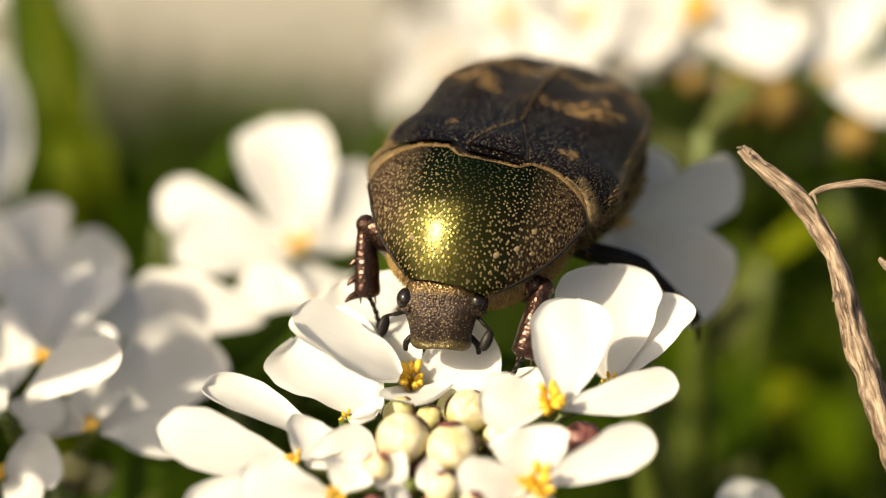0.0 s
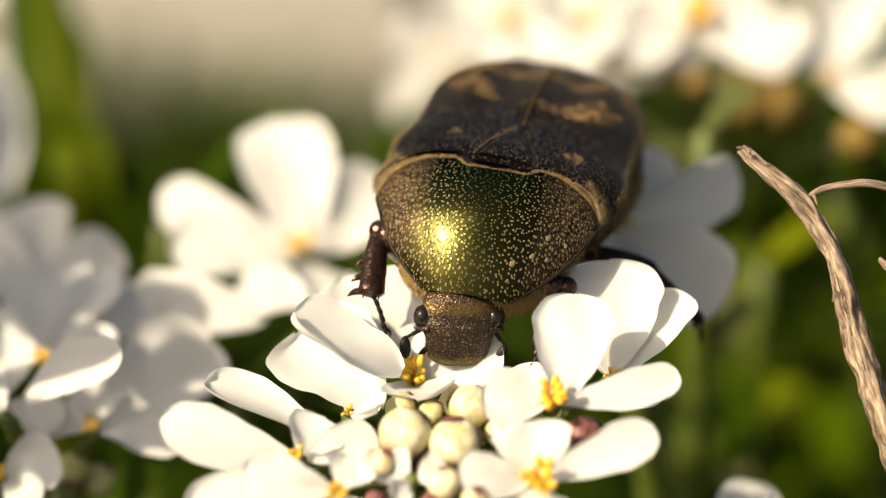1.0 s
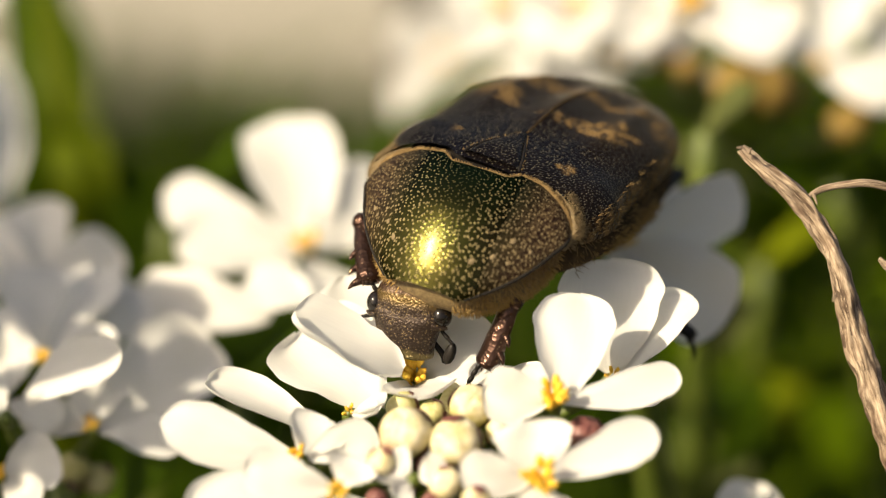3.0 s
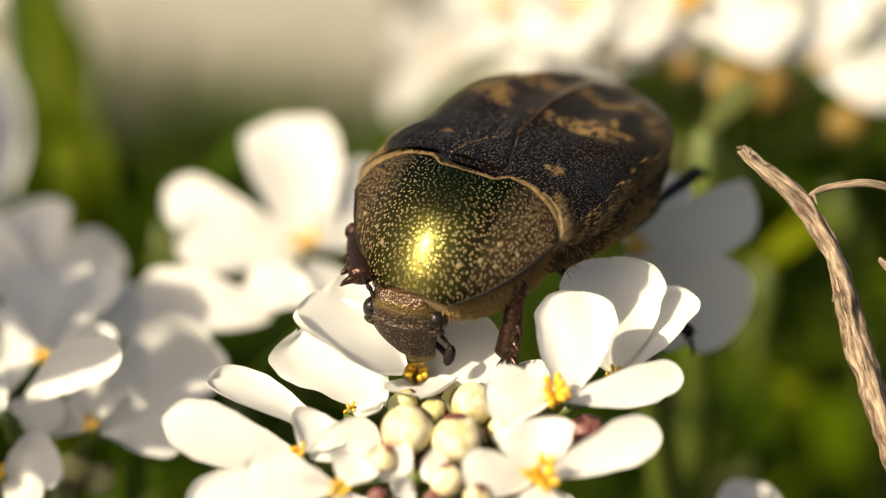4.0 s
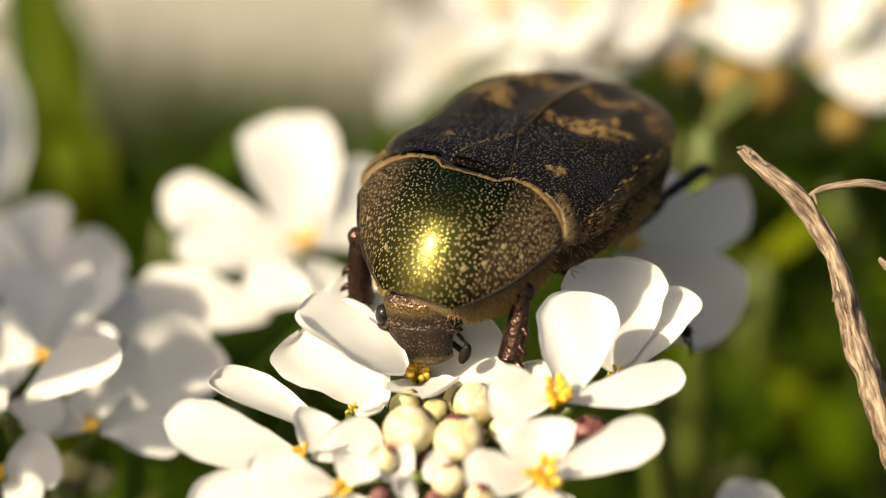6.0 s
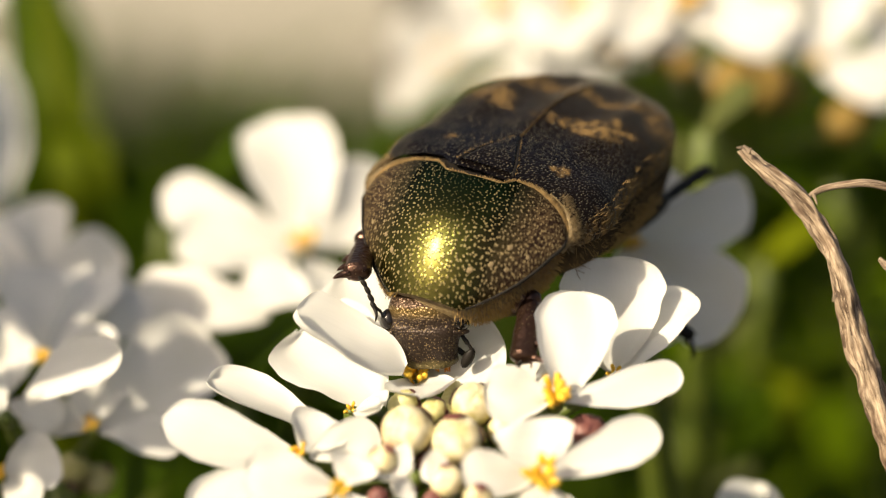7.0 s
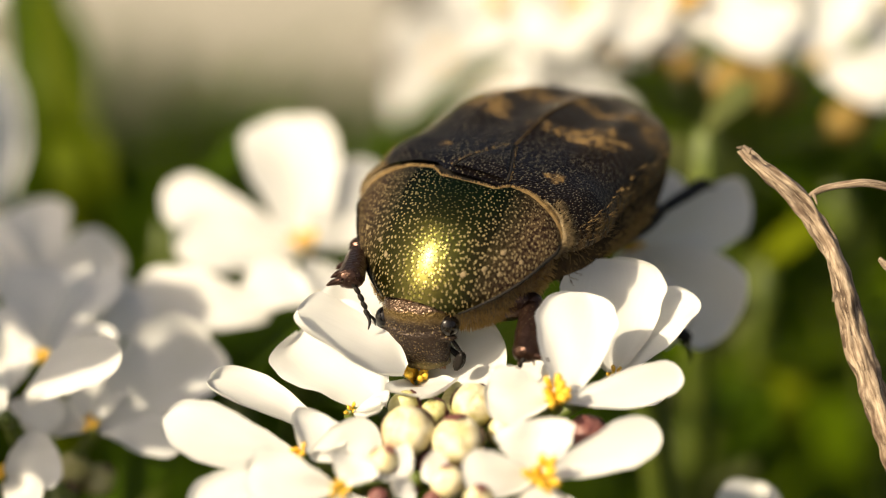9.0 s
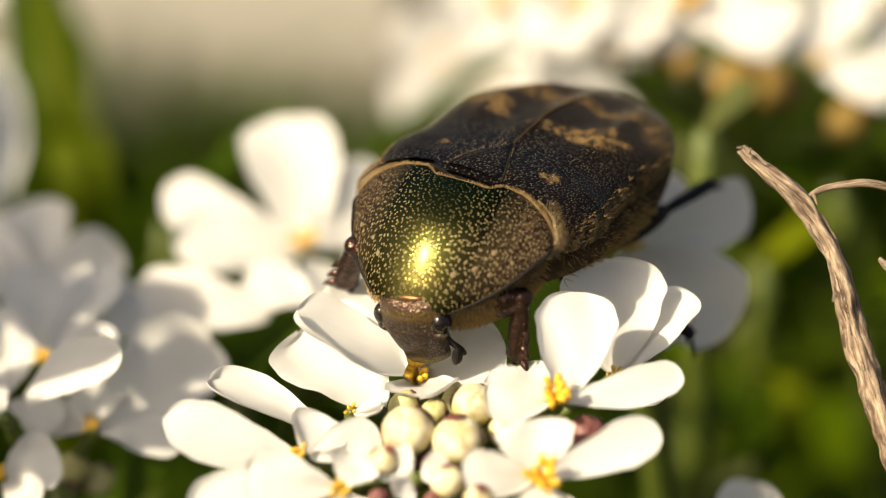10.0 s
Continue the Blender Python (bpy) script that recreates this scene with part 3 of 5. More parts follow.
# ---- flower heads round it ----
back_head = thing("candytuft_head", (-7.20, 16.01, 137.51), "white candytuft flower head behind the feeding beetle", "flower", "candytuft heads")
BACK_FOOT = (-6.61, 15.18, 135.95)
flower(back_head, (-7.21, 20.25, 139.10), (-0.1, -0.6, 0.8), [
    ((-9.08, 27.24, 143.72), 5.8, (0.0, -0.75, 0.65)),
    ((-14.96, 22.70, 141.58), 3.6, (0.25, -0.8, 0.55)),
    ((-14.20, 19.51, 139.83), 4.2, (-0.1, -0.55, 0.8)),
    ((-2.90, 24.85, 141.36), 5.0, (0.2, -0.6, 0.8))], 21, 7, 1.0, BACK_FOOT)
flower(back_head, (-6.07, 14.54, 139.01), (-0.1, -0.5, 0.85), [
    ((-15.93, 15.69, 139.04), 4.2, (-0.1, -0.6, 0.8), (-8.83, 14.27, 138.50)),
    ((-10.37, 15.83, 139.30), 3.4, (0.0, -0.5, 0.85)),
    ((-5.47, 18.00, 139.12), 3.6, (0.0, -0.5, 0.85)),
    ((-4.18, 14.82, 139.52), 3.0, (0.2, -0.5, 0.85))], 22, 4, 0.5, BACK_FOOT)
stem(back_head, BACK_FOOT, (-30, 60, 0), 5)

left_head = thing("candytuft_head", (-20.78, 5.46, 132.58), "white candytuft flower head lying partly in shade", "flower", "candytuft heads")
LEFT_FOOT = (-20.55, 7.66, 132.46)
flower(left_head, (-19.80, 8.84, 138.94), (0.1, -0.4, 0.9), [
    ((-15.85, 8.00, 140.34), 2.8, (0.25, -0.42, 0.85)),
    ((-19.59, 15.39, 140.60), 6.6, (0.0, -0.7, 0.7)),
    ((-15.58, 14.82, 139.52), 4.6, (0.15, -0.6, 0.8)),
    ((-24.24, 11.26, 139.22), 4.2, (0.0, -0.6, 0.8))], 31, 6, 0.6, LEFT_FOOT)
flower(left_head, (-17.01, 5.57, 137.05), (0.1, -0.5, 0.85), [
    ((-11.69, 11.07, 138.87), 5.6, (0.05, -0.62, 0.78)),
    ((-12.69, 4.64, 136.57), 2.3, (0.1, -0.45, 0.88)),
    ((-20.48, 5.41, 138.02), 2.4, (-0.1, -0.6, 0.8)),
    ((-16.73, 9.53, 138.11), 4.0, (0.0, -0.7, 0.7))], 32, 6, 0.6, LEFT_FOOT)
flower(left_head, (-21.09, 2.28, 136.39), (0.0, -0.6, 0.8), [
    ((-18.32, 3.05, 137.42), 3.3, (0.1, -0.75, 0.65)),
    ((-19.08, 1.08, 135.84), 2.2, (0.0, -0.7, 0.7)),
    ((-23.51, 2.88, 137.53), 2.8, (0.0, -0.7, 0.7))], 33, 6, 0.6, LEFT_FOOT)
flower(left_head, (-21.41, 6.22, 138.26), (0.0, -0.5, 0.85), [
    ((-18.43, 4.85, 137.82), 2.0, (0.0, -0.5, 0.85)),
    ((-23.75, 6.11, 138.07), 3.0, (0.0, -0.6, 0.8)),
    ((-21.62, 8.87, 138.99), 2.6, (0.0, -0.6, 0.8))], 34, 6, 0.6, LEFT_FOOT)
flower(left_head, (-21.23, 17.44, 138.07), (0.0, -0.5, 0.85), [
    ((-22.70, 22.30, 140.85), 5.2, (0.0, -0.75, 0.65)),
    ((-17.00, 19.40, 139.64), 3.8, (0.1, -0.6, 0.8)),
    ((-26.38, 20.61, 139.76), 5.0, (-0.1, -0.65, 0.75))], 35, 5, 0.6, LEFT_FOOT)
flower(left_head, (-20.60, 2.70, 139.60), (0.0, -0.5, 0.85), [
    ((-15.00, 2.96, 143.21), 2.7, (0.15, -0.72, 0.68), (-19.70, 3.06, 140.20)),
    ((-23.10, 5.40, 141.60), 3.2, (-0.1, -0.7, 0.7))], 36, 0, 0.5, LEFT_FOOT)
for i, (c, radius, mat) in enumerate((((-18.27, 6.38, 134.30), 0.8, BUD_GREEN), ((-17.15, 6.95, 133.26), 0.8, BUD_GREEN), ((-18.68, 4.88, 133.63), 0.8, STALK))):
    bud(left_head, c, radius, (0.0, -0.5, 0.85), mat, i * 2.1, foot=LEFT_FOOT)
stem(left_head, LEFT_FOOT, (-40, 20, 0), 7)

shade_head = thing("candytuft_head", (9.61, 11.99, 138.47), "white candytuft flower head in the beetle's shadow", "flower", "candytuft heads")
SHADE_FOOT = (9.98, 12.86, 137.97)
flower(shade_head, (9.05, 11.49, 143.92), (0.2, -0.5, 0.85), [
    ((15.42, 14.28, 145.33), 4.2, (0.40, -0.90, 0.15)),
    ((14.39, 9.55, 140.69), 5.0, (0.40, -0.90, 0.15)),
    ((10.62, 4.81, 142.01), 4.4, (0.1, -0.7, 0.7)),
    ((10.47, 16.02, 146.05), 5.0, (0.0, -0.6, 0.8))], 41, 6, 0.8, SHADE_FOOT)
stem(shade_head, SHADE_FOOT, (34, 50, 0), 9)

rear_head = thing("candytuft_head", (16.27, 41.82, 134.92), "white candytuft flower head blurred far behind", "flower", "candytuft heads")
REAR_FOOT = (18.24, 43.62, 134.05)
flower(rear_head, (14.11, 40.03, 144.77), (0.1, -0.5, 0.85), [
    ((20.04, 37.21, 143.73), 4.2, (0.1, -0.8, 0.6)),
    ((18.10, 45.00, 145.59), 4.6, (0.0, -0.6, 0.8)),
    ((9.46, 37.37, 144.02), 3.8, (-0.1, -0.7, 0.7)),
    ((11.56, 45.16, 145.90), 4.8, (0.0, -0.6, 0.8))], 50, 9, 1.3, REAR_FOOT)
flower(rear_head, (21.84, 37.54, 142.21), (0.1, -0.6, 0.8), [
    ((23.98, 42.73, 145.59), 4.3, (-0.1, -0.85, 0.5)),
    ((26.65, 35.92, 141.30), 3.5, (0.1, -0.8, 0.6)),
    ((19.35, 42.94, 143.85), 3.0, (0.1, -0.6, 0.8))], 51, 4, 0.7, REAR_FOOT)
flower(rear_head, (27.55, 42.78, 143.55), (0.1, -0.5, 0.85), [
    ((26.00, 39.20, 141.75), 3.6, (0.0, -0.8, 0.6)),
    ((24.64, 45.00, 145.59), 3.6, (0.0, -0.6, 0.8)),
    ((32.50, 41.00, 142.40), 4.6, (0.2, -0.7, 0.7))], 52, 5, 0.8, REAR_FOOT)
for i, (c, n, size, turn) in enumerate((
        ((8.2, 41.2, 144.2), (-0.1, -0.6, 0.8), 5.6, 50), ((3.6, 42.4, 143.6), (-0.2, -0.5, 0.85), 5.6, 15), ((8.6, 47.0, 145.6), (0.1, -0.4, 0.9), 6.5, 200), ((10.22, 40.42, 141.24), (0.0, -0.6, 0.8), 4.6, 110))):
    loose_flower(rear_head, c, n, size, turn, 54 + i, REAR_FOOT, 0.16)
for i, c in enumerate(((17.10, 35.60, 142.00), (18.90, 36.05, 141.54), (23.67, 35.12, 139.79), (20.10, 36.60, 140.90), (13.10, 38.82, 142.30), (14.40, 37.80, 142.10))):
    bud(rear_head, c, (1.5, 1.5, 1.2, 1.0, 0.8, 0.8)[i], (0.0, -0.4, 0.9), OCHRE, i * 1.9, foot=REAR_FOOT)
stem(rear_head, REAR_FOOT, (50, 110, 0), 13, leaves=18)

far_head = thing("candytuft_head", (4.17, 76.09, 118.45), "white candytuft flower head blurred far behind", "flower", "candytuft heads")
FAR_FOOT = (4.21, 78.31, 118.36)
for i, (c, n, size, turn) in enumerate((
        ((0.25, 73.65, 126.62), (-0.3, -0.5, 0.8), 6.5, 30), ((4.94, 76.48, 127.70), (0.0, -0.4, 0.9), 7.0, 80), ((3.17, 71.03, 125.96), (0.0, -0.6, 0.8), 6.5, 140), ((7.83, 73.65, 126.62), (0.2, -0.5, 0.8), 6.5, 10))):
    loose_flower(far_head, c, n, size, turn, 60 + i, FAR_FOOT)
stem(far_head, FAR_FOOT, (10, 140, 0), 17)

side_head = thing("candytuft_head", (-37.20, 58.56, 123.82), "white candytuft flower head at the edge of the bed", "flower", "candytuft heads")
SIDE_FOOT = (-39.22, 60.16, 122.57)
for i, (c, n, size, turn) in enumerate((
        ((-35.23, 62.45, 131.12), (-0.2, -0.5, 0.8), 8.0, 20), ((-38.21, 53.73, 127.51), (-0.2, -0.5, 0.8), 8.0, 100))):
    loose_flower(side_head, c, n, size, turn, 70 + i, SIDE_FOOT)
flower(side_head, (-27.64, 35.80, 132.54), (0.0, -0.5, 0.85), [
    ((-28.78, 47.77, 138.00), 3.9, (0.68, -0.62, 0.40)),
    ((-37.84, 41.98, 135.23), 5.0, (-0.1, -0.7, 0.7))], 76, 6, 0.8, SIDE_FOOT)
stem(side_head, SIDE_FOOT, (-80, 70, 0), 19)

# added out of view, towards the sun, to shade the left head
unseen_head = thing("candytuft_head", (-32, -4, 150), "unseen white candytuft flower head, added to shade the left flowers", "flower", "candytuft heads")
UNSEEN_FOOT = Vector((-38, -4, 150))
for i, (c, n, size, turn) in enumerate((
        ((-20.71, 12.53, 139.48), (-0.5, -0.3, 0.8), 5.0, 50), ((-24.52, 14.82, 139.52), (-0.6, -0.2, 0.75), 6.0, 120),
        ((-14.10, 8.70, 137.00), (-0.5, -0.3, 0.8), 3.4, 70), ((-19.00, 14.60, 139.60), (-0.5, -0.3, 0.8), 4.2, 20),
        ((-22.60, 17.30, 140.30), (-0.5, -0.3, 0.8), 4.6, 60), ((-20.60, 3.60, 136.60), (-0.5, -0.3, 0.8), 4.4, 30))):
    loose_flower(unseen_head, Vector(c) + SUN_FROM * 26, n, size, turn, 90 + i, UNSEEN_FOOT)
# one more added flower, its petal laid to shade half a left petal
edge = Vector((-21.47, 3.85, 140.38)) + SUN_FROM * 16
flower(unseen_head, edge, SUN_FROM, [
    (edge + Vector((7.06, -0.17, 4.54)), 2.7, SUN_FROM),
    (edge + Vector((-4.0, -1.0, 1.5)), 2.4, (-0.6, -0.4, 0.7))], 97, 5, 0.6, UNSEEN_FOOT)
stem(unseen_head, UNSEEN_FOOT, (-46, 4, 0), 29)

corner_head = thing("candytuft_head", (14.88, 2.57, 133.54), "white candytuft flower head low among the leaves", "flower", "candytuft heads")
CORNER_FOOT = (15.37, 4.44, 128.53)
loose_flower(corner_head, (13.75, 1.55, 131.55), (0.0, -0.5, 0.85), 4.2, 30, 81, CORNER_FOOT)
loose_flower(corner_head, (19.52, 1.04, 130.65), (0.2, -0.5, 0.85), 4.2, 80, 82, CORNER_FOOT)
stem(corner_head, CORNER_FOOT, (30, 26, 0), 23)


# ---- leafy shoots below and behind the heads ----
def foliage(name, count, x, y, z, seed, label):
    rnd = random.Random(seed)
    s = Shape()
    for i in range(count):
        foot = Vector((rnd.uniform(*x), rnd.uniform(*y), 0))
        high = rnd.uniform(*z)
        top = foot + Vector((rnd.uniform(-12, 12), rnd.uniform(-12, 12), high))
        tube(s, [foot, (foot + top) / 2 + Vector((rnd.uniform(-5, 5), rnd.uniform(-5, 5), 0)), top], [1.2, 0.9, 0.5], 6, 8)
        for j in range(int(high / 4.5)):
            p = foot.lerp(top, 0.2 + 0.8 * j / (high / 4.5))
            t = j * 2.4 + i
            way = Vector((math.cos(t), math.sin(t), rnd.uniform(0.2, 1.4))).normalized()
            sheet(s, p, p + way * rnd.uniform(14, 28), rnd.uniform(2.6, 4.4), Vector((-way.x, -way.y, 1.2)), leaf_outline, cup=0.2, arch=0.2, thick=0.25, nu=5, nv=2, seed=j)
    return tagged(new(name, s.mesh(name, LEAF)), label, "leaves", kind="stuff")


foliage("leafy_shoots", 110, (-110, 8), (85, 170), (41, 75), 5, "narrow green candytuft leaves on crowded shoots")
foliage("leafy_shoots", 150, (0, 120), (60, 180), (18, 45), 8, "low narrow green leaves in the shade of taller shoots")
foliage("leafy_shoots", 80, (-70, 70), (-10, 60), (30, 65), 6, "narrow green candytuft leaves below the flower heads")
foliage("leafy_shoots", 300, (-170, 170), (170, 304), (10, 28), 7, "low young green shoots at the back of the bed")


def leafy_shoot(top, foot, seed, wide, long, material, leaves, label):
    """One upright shoot with a tuft of leaves at its tip."""
    t = thing("leafy_shoot", foot, label, "shoot", "shoots behind the flowers")
    o = Vector(foot)
    rnd = random.Random(seed)
    top = Vector(top)
    part("stem", tube(Shape(), [Vector((0, 0, 0)), (top - o) * 0.5 + Vector((rnd.uniform(-4, 4), 0, 0)), top - o], [1.4, 1.1, 0.7], 8, 16), STALK, t)
    for i in range(leaves):
        a = i * 2.4
        p = o.lerp(top, 1 - 0.035 * i)
        way = Vector((math.cos(a), math.sin(a), rnd.uniform(0.4, 1.2))).normalized()
        q = sheet(Shape(), p - o, p + way * long * rnd.uniform(0.8, 1.2) - o, wide * rnd.uniform(0.8, 1.2), Vector((-way.x, -way.y, 1.2)), leaf_outline, cup=0.2, arch=0.2, ripple=0.05, thick=0.3, nu=8, nv=4, seed=seed + i)
        part("leaf", q, material, t)
    return t


# shoots that look lit get it from the lighter leaf colours
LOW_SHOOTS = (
    ((19.86, 39.08, 128.07), (27, 54, 0), 3.4, 4.2, LEAF_SUNLIT, 4),
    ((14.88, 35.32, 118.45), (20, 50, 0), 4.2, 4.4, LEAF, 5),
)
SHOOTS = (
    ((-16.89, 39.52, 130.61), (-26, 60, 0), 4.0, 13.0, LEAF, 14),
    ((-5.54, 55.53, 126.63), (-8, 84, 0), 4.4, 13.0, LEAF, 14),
    ((24.29, 40.67, 132.76), (44, 62, 0), 4.2, 13.0, LEAF_HALF_LIT, 14),
    ((24.49, 57.51, 130.36), (44, 88, 0), 5.0, 14.0, LEAF_HALF_LIT, 16),
    ((29.33, 62.22, 126.44), (56, 92, 0), 5.0, 14.0, LEAF_HALF_LIT, 16),
    ((21.28, 51.93, 128.39), (34, 80, 0), 5.0, 14.0, LEAF_HALF_LIT, 14),
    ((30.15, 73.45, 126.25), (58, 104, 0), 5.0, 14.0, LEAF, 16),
    ((17.47, 49.20, 131.78), (30, 76, 0), 4.4, 13.0, LEAF_HALF_LIT, 14),
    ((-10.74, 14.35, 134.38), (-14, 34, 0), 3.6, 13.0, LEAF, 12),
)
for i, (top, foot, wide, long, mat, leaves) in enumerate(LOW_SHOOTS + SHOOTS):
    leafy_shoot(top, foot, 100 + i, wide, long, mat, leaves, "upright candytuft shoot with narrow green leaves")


# the pale leaf colour stands in for sun on this tip
leafy_shoot((14.36, 25.76, 143.49), (22, 44, 0), 131, 4.2, 4.4, LEAF_PALE, 7, "candytuft shoot with leaves at its tip coloured pale as if sunlit")


def strap_leaf(points, width, material, label):
    """A tall strap-shaped leaf with a fold along its middle."""
    foot = Vector(points[0])
    t = thing("strap_leaf", foot, label, "leaf", "strap leaves")
    path = curve_at(points, 24)
    verts, faces = [], []
    for k in (0, 1):
        for i, p in enumerate(path):
            u = i / 23
            w = width * (0.6 + 0.6 * math.sin(math.pi * min(1.0, u * 0.75 + 0.15))) * (1 - u ** 6)
            for j in range(7):
                v = -1 + j / 3
                verts.append(p - foot + Vector((w * v * 0.5, 0.18 * w * abs(v) + (0.35 if k else 0.0), 0)))
    n = 24 * 7
    for i in range(23):
        for j in range(6):
            a = i * 7 + j
            faces.append((a, a + 1, a + 8, a + 7))
            faces.append((n + a, n + a + 7, n + a + 8, n + a + 1))
    for i in range(23):
        for a in (i * 7, i * 7 + 6):
            faces.append((a, a + 7, a + 7 + n, a + n))
    part("blade", Shape().add(verts, faces), material, t)
    part("midrib", tube(Shape(), [Vector(p) - foot + Vector((0, 0.25, 0)) for p in points], [0.5, 0.45, 0.4, 0.3, 0.1], 8, 24), material, t)
    return t


strap_leaf([(-34, 62, 0), (-32, 60, 70), (-23.03, 42.22, 127.59), (-24.33, 48.07, 134.32), (-26.54, 54.70, 142.54)], 3.5, STRAP, "tall yellow-green strap leaf standing in sunlight")
strap_leaf([(-44, 66, 0), (-42, 64, 70), (-27.62, 56.24, 126.27), (-28.57, 64.48, 135.37), (-30.99, 72.91, 144.83)], 5.4, LEAF, "tall green strap leaf")

# ---- the dry twig ----
def dry_twig():
    t = thing("dry_twig", (62, -30, 0), "bare dry brown twig with split fibrous bark", "twig")
    o = t.location / MM
    pts = [Vector(p) - o for p in ((13.30, 3.16, 153.39), (14.35, 2.64, 152.63), (15.80, 1.96, 151.56), (17.12, 0.98, 149.93), (17.86, 0.01, 148.31), (18.40, -1.14, 146.36), (19.24, -2.73, 143.80), (20.29, -4.40, 141.30), (21.50, -6.10, 138.60), (23.60, -8.00, 134.00), (28.0, -9.8, 125.0), (36, -12, 110), (48, -22, 50), (62, -30, 0))]
    s = tube(Shape(), pts, [0.22, 0.34, 0.40, 0.46, 0.47, 0.50, 0.55, 0.62, 0.66, 0.72, 0.85, 1.0, 1.2, 1.4], 36, 280, 0.58, seed=4)
    part("twig_stem", s, BARK, t)
    pts = [Vector(p) - o for p in ((16.24, 1.87, 151.60), (16.90, 1.96, 151.98), (18.00, 1.88, 152.25), (19.12, 1.80, 152.32), (20.46, 1.40, 151.98), (21.61, -0.85, 151.60))]
    part("tendril", tube(Shape(), pts, [0.10, 0.15, 0.17, 0.19, 0.2, 0.1], 10, 40, 0.15, seed=6), BARK, t, "thin curled brown side shoot")
    pts = [Vector(p) - o for p in ((19.34, -0.02, 149.53), (19.91, -0.46, 149.14), (21.41, -0.93, 148.26), (22.83, -2.68, 145.81), (36, -12, 110))]
    part("side_shoot", tube(Shape(), pts, [0.10, 0.22, 0.3, 0.35, 0.4], 10, 40, 0.2, seed=8), BARK, t)
    rnd = random.Random(2)
    for i, (a, b) in enumerate((((13.23, 2.28, 153.87), (12.99, 2.19, 153.91)), ((13.53, 1.98, 153.73), (13.64, 2.01, 154.00)), ((16.36, 0.86, 152.26), (16.47, 0.39, 152.02)), ((17.22, -1.71, 148.69), (17.10, -1.98, 148.41)))):
        part("splinter", tube(Shape(), [Vector(a) - o, Vector(b) - o], [0.10, 0.03], 6, 4), BARK, t)
    return t


dry_twig()


# ---- the beetle: forward is +x, its left side +y ----
def lerp_table(rows, s):
    """A smooth curve through (place, value) rows."""
    n = len(rows)
    k = 0
    while k < n - 2 and s > rows[k + 1][0]:
        k += 1
    slope = []
    for i in (k, k + 1):
        p, q = rows[max(i - 1, 0)], rows[min(i + 1, n - 1)]
        slope.append((q[1] - p[1]) / (q[0] - p[0]))
    (x0, y0), (x1, y1) = rows[k], rows[k + 1]
    w = x1 - x0
    t = (s - x0) / w
    return (2 * t ** 3 - 3 * t * t + 1) * y0 + (t ** 3 - 2 * t * t + t) * w * slope[0] + (3 * t * t - 2 * t ** 3) * y1 + (t ** 3 - t * t) * w * slope[1]


PRON_LEN = 6.05


def pron_lobe(v):
    """How far the hind edge of the pronotum is hollowed out before the scutellum."""
    k = max(0.0, min(1.0, (0.27 - abs(v - 0.03)) / 0.11))
    return 0.46 * k * k * (3 - 2 * k) + 0.10


def pron_sweep(v):
    """How far the hind edge is swept forward at the corners."""
    return 1.21 * max(0.0, (abs(v) - 0.42) / 0.58) ** 1.09


def pron_base(v):
    return pron_lobe(v) + pron_sweep(v)


def pronotum_point(u, v):
    half = lerp_table(((0, 5.03), (0.12, 5.09), (0.3, 4.68), (0.5, 4.21), (0.75, 3.21), (0.92, 2.34), (1, 1.81)), u)
    top = lerp_table(((0, 3.45), (0.2, 3.38), (0.45, 3.12), (0.6, 2.74), (0.75, 2.19), (0.9, 1.50), (1, 0.92)), u)
    low = lerp_table(((0, 1.71), (0.25, 1.46), (0.5, 1.13), (1, 0.40)), u)
    t = v * math.pi / 2
    c = max(0.0, math.cos(t))
    x = pron_lobe(v) * (1 - u) ** 14 + pron_sweep(v) * (1 - u) + (PRON_LEN - 0.22 * v * v) * u
    roof = 1.12 + 0.19 * math.sin(math.pi / 2 * min(1.0, u / 0.55)) ** 2
    keel = 0.05 * math.sin(math.pi * min(1.0, u / 0.97)) ** 2 * math.exp(-(half * math.sin(t) / 1.1) ** 2)
    return Vector((x, half * math.sin(t), low + (top - low) * c ** roof + keel))


# the hind body bends a little against the pronotum
HIND_TURN = Euler((radians(-3.6), radians(-11.5), radians(-1.2))).to_matrix()
HIND_SHIFT = Vector((0, 0.42, 0))
HIND_JOINT = Vector((0, 0, 2.5))


def hind(p):
    return HIND_JOINT + HIND_SHIFT + HIND_TURN @ (Vector(p) - HIND_JOINT)


ELYTRON_LEN = 13.7
ELYTRON_TOP = ((0, 3.34), (0.08, 3.39), (0.25, 3.18), (0.45, 3.10), (0.65, 2.50), (0.82, 1.68), (0.93, 1.02), (1, 0.52))


